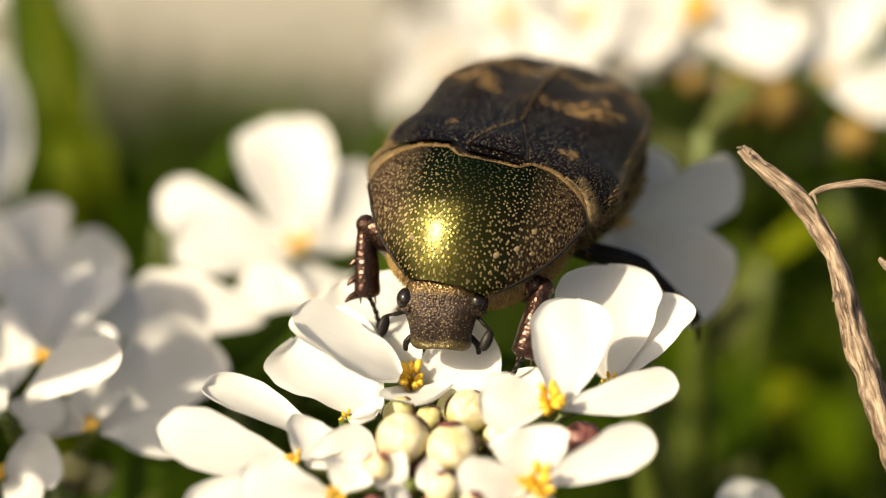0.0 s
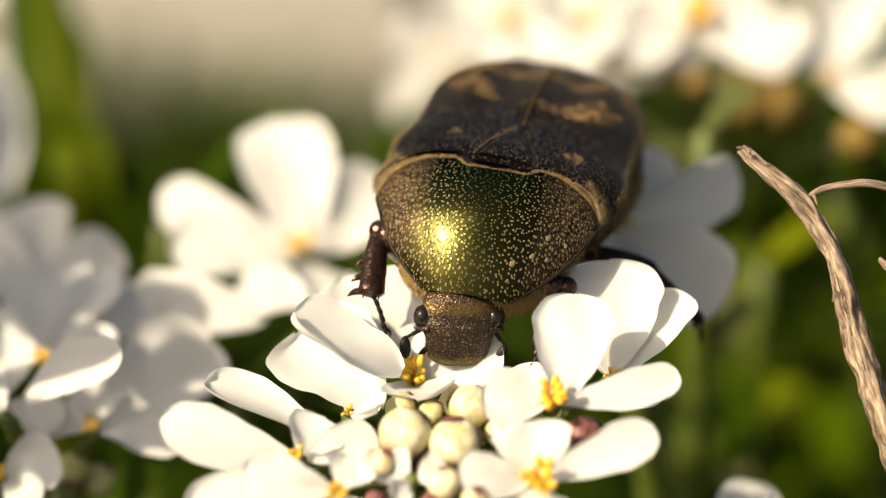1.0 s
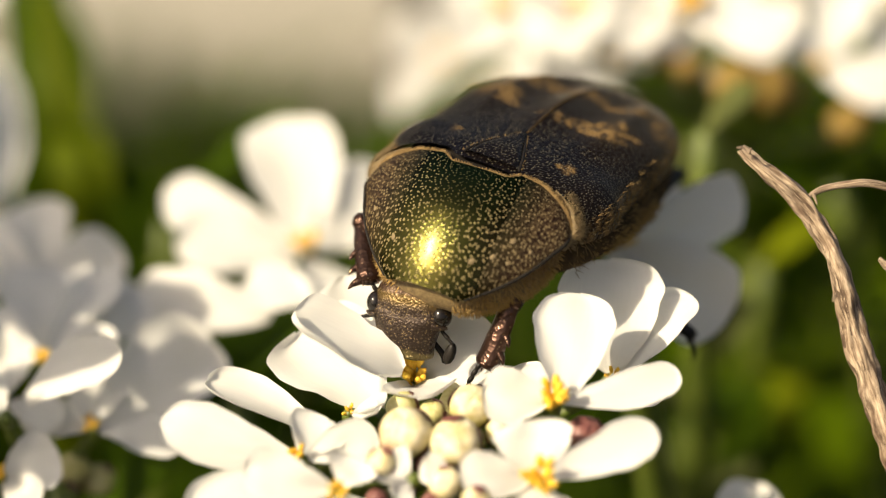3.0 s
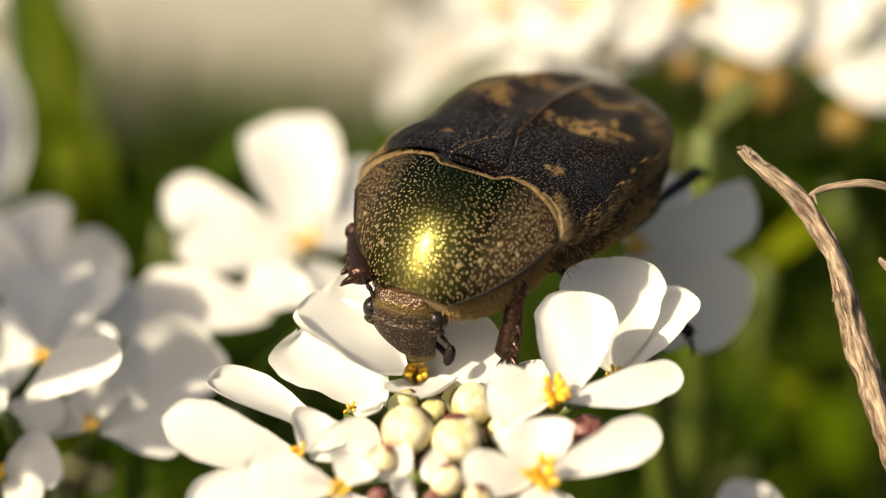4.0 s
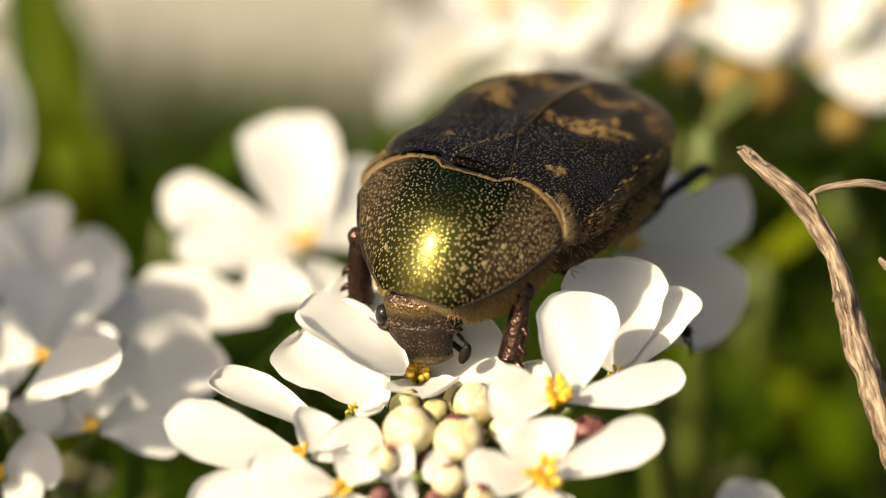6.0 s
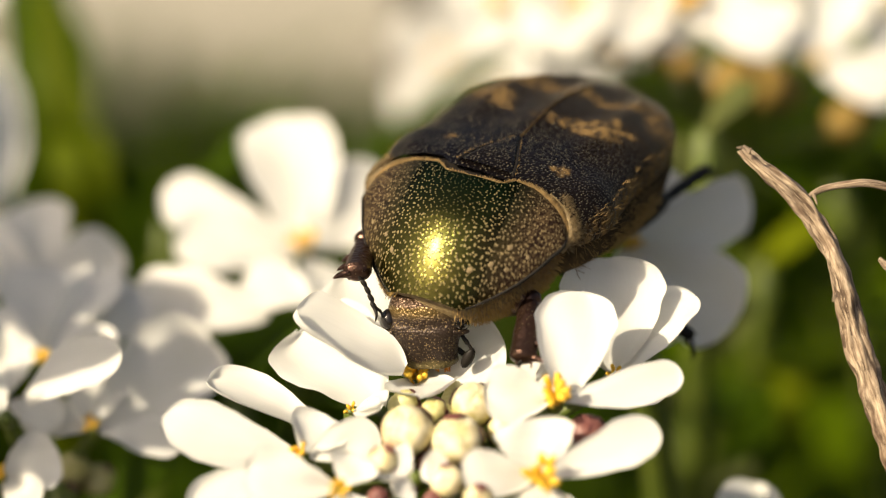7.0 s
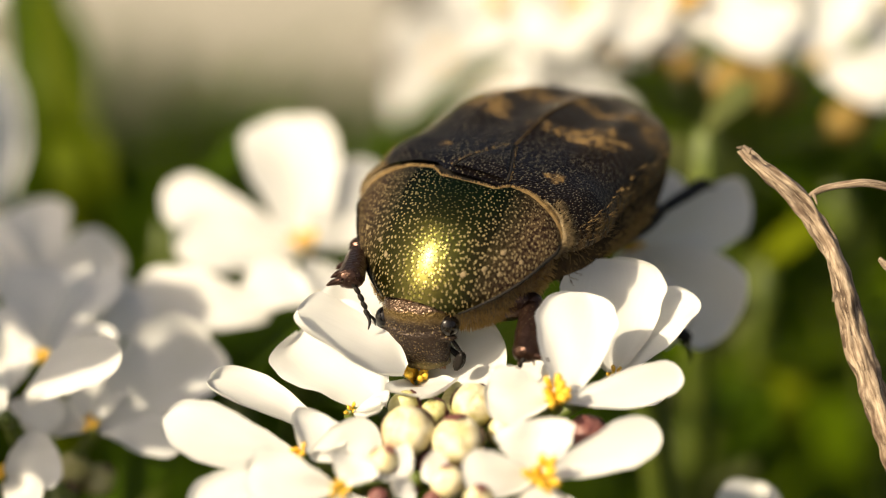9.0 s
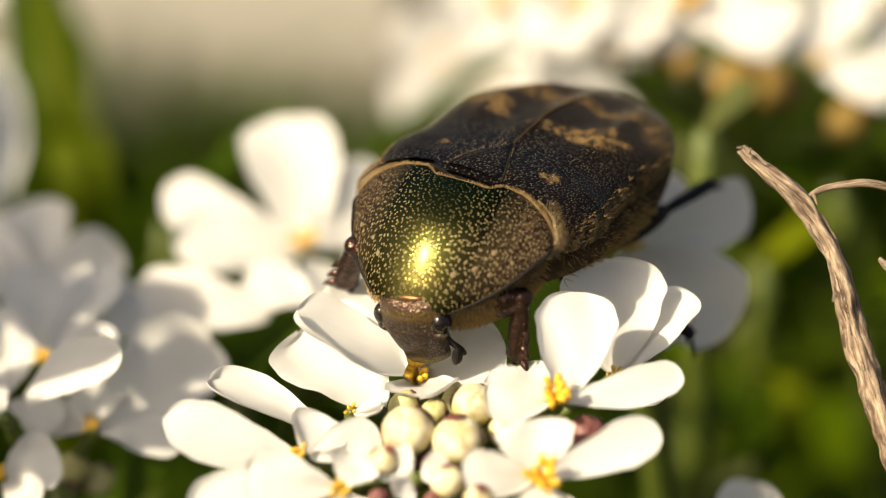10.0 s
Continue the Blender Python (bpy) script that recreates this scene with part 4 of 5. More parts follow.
def elytron_point(u, v, side):
    half = lerp_table(((0, 5.05), (0.05, 5.42), (0.14, 5.62), (0.24, 5.36), (0.36, 5.22), (0.55, 5.26), (0.78, 4.51), (0.9, 3.32), (0.97, 1.77), (1, 0.79)), u)
    top = lerp_table(ELYTRON_TOP, u)
    low = lerp_table(((0, 1.2), (0.3, 0.8), (0.7, 0.4), (1, -0.1)), u)
    t = v * math.pi / 2
    z = low + (top - low) * max(0.0, math.cos(t)) ** 0.55
    rear = max(0.0, min(1.0, (u - 0.25) / 0.2)) * max(0.0, min(1.0, (0.95 - u) / 0.2))
    z += rear * (-0.26 * math.exp(-((v - 0.19) / 0.10) ** 2) + 0.18 * math.exp(-((v - 0.40) / 0.07) ** 2) + 0.12 * math.exp(-(v / 0.05) ** 2))
    # a knob at the shoulder and a hollow inside it
    z += 0.10 * math.exp(-((u - 0.14) / 0.08) ** 2 - ((v - 0.60) / 0.12) ** 2) - 0.08 * math.exp(-((u - 0.10) / 0.07) ** 2 - ((v - 0.38) / 0.12) ** 2)
    back = 0.45 * max(0.0, min(1.0, (v - 0.60) / 0.30))
    x = -ELYTRON_LEN * u + (1 - u) ** 6 * (pron_base(v) - 0.25 - back)
    return hind((x, side * (0.03 + half * math.sin(t)), z))


def surface(fn, nu, nv, v0, v1, flip):
    verts = [fn(i / nu, v0 + (v1 - v0) * j / nv) for i in range(nu + 1) for j in range(nv + 1)]
    uvs = [(i / nu, j / nv) for i in range(nu + 1) for j in range(nv + 1)]
    faces = []
    for i in range(nu):
        for j in range(nv):
            a = i * (nv + 1) + j
            q = (a, a + 1, a + nv + 2, a + nv + 1)
            faces.append(tuple(reversed(q)) if flip else q)
    return verts, faces, uvs


beetle = thing("flower_beetle", (0, 0, 0), "bronze-green flower chafer beetle with tan-speckled wing cases, feeding", "beetle")


def beetle_body():
    verts, faces, _ = surface(pronotum_point, 90, 90, -1, 1, False)
    # lay its texture out evenly, in centimetres from the midline
    uvs = []
    for i in range(91):
        row = verts[i * 91:(i + 1) * 91]
        run = [0.0]
        for a, b in zip(row, row[1:]):
            run.append(run[-1] + (b - a).length)
        uvs += [(PRON_LEN * i / 90 * 0.1, (r - run[45]) * 0.1) for r in run]
    p = part("pronotum", Shape().add(verts, faces, uvs), PRONOTUM, beetle, "metallic green-gold pronotum dotted with pale scales")
    rim = Shape()
    for side in (-1, 1):
        tube(rim, [pronotum_point(u, side) for u in (0.02, 0.12, 0.25, 0.4, 0.6, 0.8, 0.97)], [0.07, 0.09, 0.09, 0.08, 0.08, 0.07, 0.06], 8, 40)
    part("side_rim", rim, BLACK, p)
    hem = tube(Shape(), [pronotum_point(0.0, v) + Vector((-0.10, 0, -0.10)) for v in [-0.97 + 1.94 * i / 30 for i in range(31)]], [0.05, 0.035, 0.028, 0.035, 0.05], 8, 160, 0.5, seed=5)
    rnd = random.Random(3)
    for i in range(1300):
        v = rnd.choice((-1, 1)) * 0.95 * rnd.random() ** 0.6
        a = pronotum_point(0.0, v) + Vector((-0.06, 0, -0.03))
        long = 0.22 + 0.70 * min(1.0, abs(v) / 0.7) ** 2
        tube(hem, [a, a + Vector((-rnd.uniform(0.18, 0.44) * long, rnd.uniform(-0.08, 0.08), rnd.uniform(-0.02, 0.10)))], [0.022, 0.010], 3, 2)
    part("hair_fringe", hem, TAN, p, "fringe of short tan hairs along the hind edge")
    for side in (-1, 1):
        part("elytron", Shape().add(*surface(lambda u, v: elytron_point(u, v, side), 70, 44, 0, 1, side < 0)), ELYTRON, beetle, "dark bronze wing case with tan scale patches")
    s = Shape()
    verts, faces = [], []
    n = 18
    for i in range(n + 1):
        for j in range(n + 1):
            u, v = i / n, -1 + 2 * j / n
            x = -0.05 - 3.15 * u
            w = 1.36 * (1 - u ** 1.15) + 0.02
            deck = lerp_table(ELYTRON_TOP, max(0.0, -x / ELYTRON_LEN))
            verts.append(hind((x, w * v, deck + 0.13 + 0.05 * (1 - v * v) - 0.16 * max(0.0, (abs(v) - 0.86) / 0.14))))
    for i in range(n):
        for j in range(n):
            a = i * (n + 1) + j
            faces.append((a, a + n + 1, a + n + 2, a + 1))
    groove = Shape()
    for side in (-1, 1):
        tube(groove, [hind((-0.05 - 3.15 * u, side * (1.36 * (1 - u ** 1.15) + 0.06), lerp_table(ELYTRON_TOP, max(0.0, (3.15 * u + 0.05) / ELYTRON_LEN)))) for u in (0.0, 0.2, 0.4, 0.6, 0.8, 1.0)], [0.08, 0.09, 0.07], 6, 24)
    part("scutellum_groove", groove, BLACK, beetle)
    seam = Shape()
    for i in range(70):
        u, side = rnd.uniform(0.0, 0.98), rnd.choice((-1, 1))
        a = hind((-0.05 - 3.15 * u, side * (1.36 * (1 - u ** 1.15) + 0.12), lerp_table(ELYTRON_TOP, max(0.0, (3.15 * u + 0.05) / ELYTRON_LEN)) + 0.02))
        tube(seam, [a, a + Vector((rnd.uniform(-0.12, 0.02), side * rnd.uniform(0.0, 0.10), 0.05))], [0.016, 0.008], 3, 2)
    part("seam_hair", seam, TAN, beetle)
    suture = tube(Shape(), [elytron_point(u, 0.0, 1) for u in (0.25, 0.35, 0.45, 0.55, 0.65, 0.75, 0.85)], [0.04, 0.07, 0.08, 0.07, 0.04], 8, 40, 0.4, seed=2)
    part("suture_ridge", suture, SUTURE, beetle, "raised brown seam between the wing cases")
    part("scutellum", s.add(verts, faces, [(0.22 + v.x / 12.3, 0.5 + v.y / 7.0) for v in verts]), ELYTRON, beetle, "dark triangular plate between the wing cases")
    body = blob(Shape(), hind((-5.4, 0, -0.4)), (8.1, 5.55, 1.75), HIND_TURN, 18, 30, 0.9)
    part("abdomen", body, SUTURE, beetle, "brown underside with tan hairs")
    part("mesonotum", blob(Shape(), (-0.6, 0, 1.7), (1.5, 4.5, 1.25), None, 12, 24, 0.9), BLACK, beetle)
    chest = blob(Shape(), (1.2, 0, -0.10), (4.6, 4.2, 2.0), None, 14, 24, 0.9)
    part("thorax_underside", chest, PLATE, beetle, "tan-haired underside of the thorax")
    for side in (-1, 1):
        row = [pronotum_point(0.0, side * v) + Vector((-0.42, side * 0.05, -0.12)) for v in (0.52, 0.66, 0.80, 0.92, 1.0)]
        row += [pronotum_point(0.0, side) + Vector((0.35, side * -0.25, -0.55))]
        e = tube(Shape(), row, [0.08, 0.16, 0.24, 0.28, 0.28, 0.20], 12, 40, 0.25, seed=side + 3)
        for i in range(900):
            k = rnd.uniform(0.15, 0.95) * (len(row) - 1)
            a = row[int(k)].lerp(row[min(int(k) + 1, len(row) - 1)], k - int(k))
            d = Vector((rnd.uniform(-1, 0.3), side * rnd.uniform(0, 1), rnd.uniform(-0.6, 1))).normalized()
            tube(e, [a + d * 0.30, a + d * 0.56 + Vector((-0.15, 0, -0.12))], [0.02, 0.008], 3, 2)
        part("shoulder_plate", e, PLATE, beetle, "tan-haired plate before the wing case")
    fur = Shape()
    for i in range(7000):
        d = Vector((rnd.uniform(-0.9, 1), rnd.choice((-1, 1)) * rnd.uniform(0.3, 1), rnd.uniform(-0.8, 0.5))).normalized()
        a = Vector((1.2 + 4.5 * d.x, 4.15 * d.y, -0.10 + 1.95 * d.z))
        b = a + Vector((d.x * 0.35 + rnd.uniform(-0.1, 0.1), d.y * 0.35, d.z * 0.2 - rnd.uniform(0.05, 0.3)))
        tube(fur, [a, b], [0.03, 0.008], 3, 2)
    for i in range(3200):
        d = Vector((rnd.uniform(-0.15, 0.8), rnd.choice((-1, 1)) * rnd.uniform(0.5, 1), rnd.uniform(-0.5, 0.55))).normalized()
        a = hind((-5.4 + 8.0 * d.x, 5.5 * d.y, -0.4 + 1.72 * d.z))
        b = a + Vector((rnd.uniform(-0.35, 0.05), d.y * rnd.uniform(0.15, 0.40), d.z * 0.2 - rnd.uniform(0.0, 0.25)))
        tube(fur, [a, b], [0.028, 0.008], 3, 2)
    part("chest_fur", fur, FUR, beetle, "golden tan fur under the thorax")
    # larger pale scale spots near the sides
    for u, v, r in ((0.64, -0.52, 0.13), (0.75, -0.45, 0.15), (0.50, -0.70, 0.14), (0.56, -0.66, 0.09), (0.50, 0.55, 0.16), (0.66, 0.53, 0.15), (0.76, 0.41, 0.17), (0.62, 0.68, 0.12), (0.45, 0.74, 0.12)):
        q = pronotum_point(u, v)
        du, dv = pronotum_point(u + 0.02, v) - q, pronotum_point(u, v + 0.02) - q
        spot = blob(Shape(), q + du.cross(dv).normalized() * 0.005, (r * 0.9, r * 0.75, 0.025), frame_of(du, du.cross(dv)), 6, 10, wobble=0.4, seed=u * 9)
        part("scale_spot", spot, PALE, p)
    # side hairs
    rnd = random.Random(8)
    h = Shape()
    for i in range(900):
        side = rnd.choice((-1, 1))
        x = rnd.uniform(-8, 4.5)
        half = 4.9 if x < 0 else 4.6 - 0.42 * x
        a = Vector((x, side * (half - rnd.uniform(0.1, 0.9)), rnd.uniform(-1.0, 0.9)))
        a = hind(a) if x < 0 else a
        b = a + Vector((rnd.uniform(-0.4, 0.3), side * rnd.uniform(0.1, 0.35), rnd.uniform(-0.5, 0.0)))
        tube(h, [a, b], [0.022, 0.006], 3, 2)
    for i in range(2600):
        side = rnd.choice((-1, 1))
        q = pronotum_point(rnd.uniform(0.10, 0.88), side * rnd.uniform(0.90, 1.0))
        a = Vector((q.x - rnd.uniform(0, 0.25), q.y * rnd.uniform(0.70, 0.92), q.z - rnd.uniform(0.35, 1.3)))
        b = a + Vector((rnd.uniform(-0.2, 0.3), side * rnd.uniform(0.0, 0.2), rnd.uniform(-0.35, -0.05)))
        tube(h, [a, b], [0.034, 0.008], 3, 2)
    for i in range(230):
        side = rnd.choice((-1, 1))
        a = elytron_point(0.02 + 0.68 * rnd.random() ** 1.6, rnd.uniform(0.78, 1.0), side) + Vector((0, 0, -0.05))
        b = a + Vector((rnd.uniform(-0.45, -0.1), side * rnd.uniform(0.05, 0.28), rnd.uniform(-0.25, 0.12)))
        tube(h, [a, b], [0.024, 0.006], 3, 2)
    part("side_hair", h, TAN, beetle, "fine pale tan hairs along the flanks")


HEAD_LEN = 2.72


CROWN = 0.85


def head_point(u, v):
    x = -CROWN + (HEAD_LEN + CROWN) * u
    half = lerp_table(((-0.85, 1.22), (-0.5, 1.52), (0, 1.68), (0.68, 1.84), (1.36, 1.55), (2.04, 1.38), (2.40, 1.38), (2.60, 1.26), (2.72, 1.04)), x)
    w = max(0.0, x / HEAD_LEN)
    z = 0.62 - 0.28 * w * w + 0.18 * math.sin(math.pi * w) - 0.62 * abs(v) ** 3.5 - 0.60 * max(0.0, -x / CROWN) ** 2
    rim = 0.14 * max(0.0, min(1.0, (w - 0.90) / 0.08)) * (1 - abs(v) ** 6) + 0.06 * (w > 0.5) * max(0.0, (abs(v) - 0.82) / 0.1) * (abs(v) < 0.94)
    x -= 0.06 * (1 - abs(v)) * w ** 8
    crease = 0.075 * math.exp(-((x - 0.42 - 0.25 * (1 - abs(v))) / 0.20) ** 2) * (1 - v ** 4)
    return Vector((x, half * v, z + rim - crease))


def head_under(u, v):
    p = head_point(u, v)
    p.z = -0.95 + 0.35 * u + 0.5 * v * v * 0.6
    p.y *= 0.93
    return p


beetle_head = None


def build_head():
    s = Shape()
    s.add(*surface(head_point, 36, 30, -1, 1, False))
    s.add(*surface(head_under, 36, 30, -1, 1, True))
    nu, nv = 36, 30
    n = (nu + 1) * (nv + 1)
    rim = [i * (nv + 1) for i in range(nu + 1)] + [nu * (nv + 1) + j for j in range(1, nv + 1)] + [i * (nv + 1) + nv for i in range(nu - 1, -1, -1)]
    s.f += [(a, b, b + n, a + n) for a, b in zip(rim, rim[1:])]
    h = part("head", s, HEAD, beetle, "bronze pitted head with a square front edge")
    part("neck", blob(Shape(), (-0.55, 0, -0.42), (0.60, 1.25, 0.42), None, 10, 16), BLACK, h)
    band = tube(Shape(), [head_point(0.04, v) + Vector((0.08, 0, -0.10)) for v in (-0.80, -0.6, -0.4, -0.2, 0.0, 0.2, 0.4, 0.6, 0.80)], [0.14, 0.22, 0.26, 0.26, 0.22, 0.14], 14, 40, 0.10, flat=0.7, seed=3)
    part("collar", band, COLLAR, h, "smooth copper-purple band at the back of the head")
    for side in (-1, 1):
        part("eye", blob(Shape(), (0.52, side * 1.62, -0.02), (0.54, 0.46, 0.50), None, 16, 22), EYE_BLACK, h, "glossy black eye")
        part("eye_ridge", tube(Shape(), [(0.95, side * 1.35, 0.42), (1.0, side * 1.7, 0.3), (0.98, side * 2.0, 0.1)], [0.16, 0.13, 0.07], 8, 10), HEAD, h)
        part("palp", tube(Shape(), [(1.9, side * 1.1, -0.5), (2.4, side * 1.6, -0.6), (2.8, side * 1.65, -0.75)], [0.13, 0.15, 0.10], 8, 12), BLACK, h)
    m = Shape()
    rnd = random.Random(4)
    for i in range(60):
        y = rnd.uniform(-0.85, 0.85)
        tube(m, [(1.8, y, -0.6), (2.78 + rnd.uniform(-0.15, 0.15), y * 1.02, -0.55 + rnd.uniform(-0.25, 0.2))], [0.09, 0.03], 4, 3)
    brush = part("mouth_brush", m, ORANGE, h, "orange-brown brush of mouth hairs")
    return h, brush


def build_antenna(h, side):
    """Scape and three-leaved club, from the scape's root along +x."""
    s = tube(Shape(), [(0, 0, 0), (0.45, 0, 0.06), (0.95, 0, 0.0)], [0.10, 0.13, 0.15], 8, 10)
    for i in range(4):
        blob(s, (0.98 + 0.13 * i, 0, -0.02 * i), (0.10, 0.12, 0.12), None, 6, 8)
    club = Vector((0.42, -side * 0.9, -0.05)).normalized()
    m = frame_of(club, (0, 0, 1))
    for i in range(3):
        blob(s, Vector((1.45, 0, -0.08)) + club * 0.62 + m @ Vector((0, 0, (i - 1) * 0.12)), (0.72, 0.34, 0.16), m, 8, 10)
    s.v = [(x * 0.72, y * 0.72, z * 0.72) for x, y, z in s.v]
    return part("antenna", s, BLACK, h, "short black antenna with a leafed club")


def build_leg(size=1.0, teeth=True, slim=1.0, skin=None, foot=1.0):
    """Femur, tibia and tarsus, each from its joint along +x."""
    f = blob(Shape(), (1.75 * size, 0, 0), (2.0 * size, 0.62 * size * slim, 0.78 * size * slim), None, 12, 16, 0.9)
    skin = skin or CHITIN
    femur = part("femur", f, skin, beetle, "dark bronze thigh")
    t = tube(Shape(), [(0, 0, 0), (0.5 * size, 0, 0.05), (1.8 * size, 0, 0), (3.1 * size, 0, 0)], [0.34 * size * slim, 0.40 * size * slim, 0.46 * size * slim, 0.52 * size * slim], 12, 24, 0.15, flat=0.75)
    blob(t, (0, 0, 0), (0.40 * size * slim, 0.40 * size * slim, 0.40 * size * slim), None, 8, 12)
    blob(t, (3.1 * size, 0, 0), (0.25 * size, 0.5 * size * slim, 0.38 * size * slim), None, 8, 12)
    if teeth:
        for x, long in ((1.55, 0.40), (2.35, 0.52), (3.1, 0.62)):
            tube(t, [(x * size, 0.30 * size, 0), ((x + 0.18) * size, (0.4 + long * 0.6) * size, 0), ((x + 0.42) * size, (0.42 + long) * size, 0)], [0.24 * size, 0.15 * size, 0.02], 8, 8)
    for side in (-1, 1):
        tube(t, [(3.1 * size, side * 0.3 * size, -0.1), (3.6 * size, side * 0.36 * size, -0.2)], [0.09, 0.02], 6, 4)
    tibia = part("tibia", t, skin, beetle, "purple-bronze toothed shin")
    q = Shape()
    size *= foot
    for i in range(5):
        blob(q, ((0.2 + 0.36 * i) * size, 0, -0.02 * i * i), (0.24 * size, 0.13 * size, 0.12 * size), None, 6, 8)
    for side in (-1, 1):
        tube(q, [(1.7 * size, 0, -0.35), (2.05 * size, side * 0.16, -0.32), (2.3 * size, side * 0.26, -0.6)], [0.09, 0.07, 0.015], 6, 8)
    tarsus = part("tarsus", q, BLACK, beetle, "thin black jointed foot with two claws")
    return femur, tibia, tarsus


beetle_body()
beetle_head, mouth_brush = build_head()
antennae = {side: build_antenna(beetle_head, side) for side in (-1, 1)}
front_legs = {side: build_leg(1.0, True, 1.22) for side in (-1, 1)}
rear_legs = {(row, side): build_leg(1.15, False, 0.62 if row == "middle" else 0.65, BLACK, 0.55 if row == "middle" else 0.3) for row in ("middle", "hind") for side in (-1, 1)}

def place(x, y, z, rx=0.0, ry=0.0, rz=0.0):
    """A pose from millimetres and degrees."""
    return pose(x * MM, y * MM, z * MM, rx, ry, rz)


def motions():
    # the beetle turns and treads on the spot while it feeds
    walk(beetle, [
        (0, place(2.07, 4.99, 149.59, -3.79, 17.16, -109.28)),
        (0.5, place(2.31, 5.25, 149.35, -5.21, 18.26, -106.06)),
        (1, place(2.39, 5.45, 148.98, -3.21, 18.33, -104.64)),
        (1.5, place(2.15, 5.75, 148.89, -1.96, 18.73, -106.57)),
        (2, place(1.67, 4.87, 149.30, -3.09, 17.82, -111.07)),
        (2.5, place(2.04, 3.85, 149.71, -3.60, 15.07, -116.96)),
        (4, place(1.54, 3.61, 149.68, -1.27, 16.98, -120.80)),
        (4.5, place(1.51, 3.15, 149.65, -0.40, 17.63, -120.80)),
        (5, place(1.62, 3.51, 149.61, -0.03, 16.35, -119.51)),
        (5.5, place(1.61, 3.43, 149.69, -0.37, 17.82, -120.13)),
        (7, place(1.88, 3.99, 149.28, 0.17, 17.70, -118.75)),
        (7.5, place(1.86, 3.90, 149.18, 0.26, 15.88, -118.57)),
        (8, place(1.90, 4.38, 148.82, -0.11, 16.98, -117.86)),
        (8.5, place(1.64, 3.95, 149.06, 0.83, 15.14, -119.39)),
        (9, place(1.63, 4.05, 148.88, 0.65, 16.36, -119.03)),
        (9.5, place(1.45, 3.44, 149.29, 1.30, 16.64, -120.84)),
        (10, place(1.44, 3.41, 149.27, 0.72, 17.07, -121.69)),
    ])
    # its head nods and swings over the stamens
    walk(beetle_head, [
        (0, place(5.66, -0.30, 0.05, 2.35, 41.65, 12.93)),
        (0.5, place(5.86, -0.15, 0.03, -1.74, 50.67, 9.43)),
        (1, place(5.97, -0.22, -0.02, -6.62, 58.69, 8.81)),
        (1.5, place(6.03, -0.29, 0.10, -12.67, 58.77, 3.51)),
        (2, place(5.64, -0.59, -0.25, 13.27, 61.58, 9.58)),
        (2.5, place(5.30, -1.08, -0.88, 7.98, 56.59, 9.14)),
        (4, place(5.71, -0.58, -0.44, 7.03, 70.99, 12.06)),
        (4.5, place(5.55, -0.39, -0.31, 8.46, 76.53, 16.51)),
        (5, place(5.41, -0.29, -0.43, 6.13, 78.29, 14.22)),
        (5.5, place(5.45, -0.28, -0.44, 7.32, 75.04, 17.76)),
        (7, place(5.53, -0.29, -0.47, 2.88, 61.95, 20.27)),
        (7.5, place(5.72, -0.28, -0.36, 10.16, 60.47, 23.29)),
        (8, place(5.89, -0.11, -0.07, 4.12, 58.54, 19.73)),
        (8.5, place(5.92, -0.22, -0.06, 16.80, 59.42, 22.19)),
        (9, place(5.75, -0.22, -0.07, 21.04, 73.52, 24.30)),
        (9.5, place(5.57, -0.26, -0.18, 36.94, 77.09, 36.02)),
        (10, place(5.81, 0.01, 0.18, 68.08, 78.55, 66.07)),
    ])
    # its mouth brush reaches out and draws back
    walk(mouth_brush, [
        (0, place(-0.40, 0.00, 0.00)),
        (1.5, place(-0.40, 0.00, 0.00)),
        (2, place(0.10, 0.00, 0.00)),
        (2.5, place(-0.10, 0.00, 0.00)),
        (4, place(-0.10, 0.00, 0.00)),
        (5, place(-0.10, 0.00, 0.00)),
        (5.5, place(-0.10, 0.00, 0.00)),
        (7, place(0.20, 0.00, 0.00)),
        (7.5, place(0.35, 0.00, 0.00)),
        (8, place(0.20, 0.00, 0.00)),
        (8.5, place(0.45, 0.00, 0.00)),
        (9, place(0.15, 0.00, 0.00)),
        (9.5, place(0.20, 0.00, 0.00)),
        (10, place(0.00, 0.00, 0.00)),
    ])
    walk(antennae[-1], [
        (0, place(1.05, -1.50, -0.15, -0.00, -16.23, -75.96)),
        (0.5, place(1.05, -1.50, -0.15, -0.00, -15.81, -70.71)),
        (1, place(1.05, -1.50, -0.15, -0.00, -15.02, -63.43)),
        (1.5, place(1.05, -1.50, -0.15, -0.00, -12.69, -54.16)),
        (2, place(1.05, -1.50, -0.15, -0.00, -0.00, -26.57)),
        (2.5, place(1.05, -1.50, -0.15, -0.00, -11.19, -81.47)),
        (4, place(1.05, -1.50, -0.15, -0.00, 19.23, -35.54)),
        (5, place(1.05, -1.50, -0.15, -0.00, 19.23, -35.54)),
        (7, place(1.05, -1.50, -0.15, -0.00, 19.23, -35.54)),
        (8.5, place(1.05, -1.50, -0.15, -0.00, 19.23, -35.54)),
        (10, place(1.05, -1.50, -0.15, -0.00, 19.23, -35.54)),
    ])
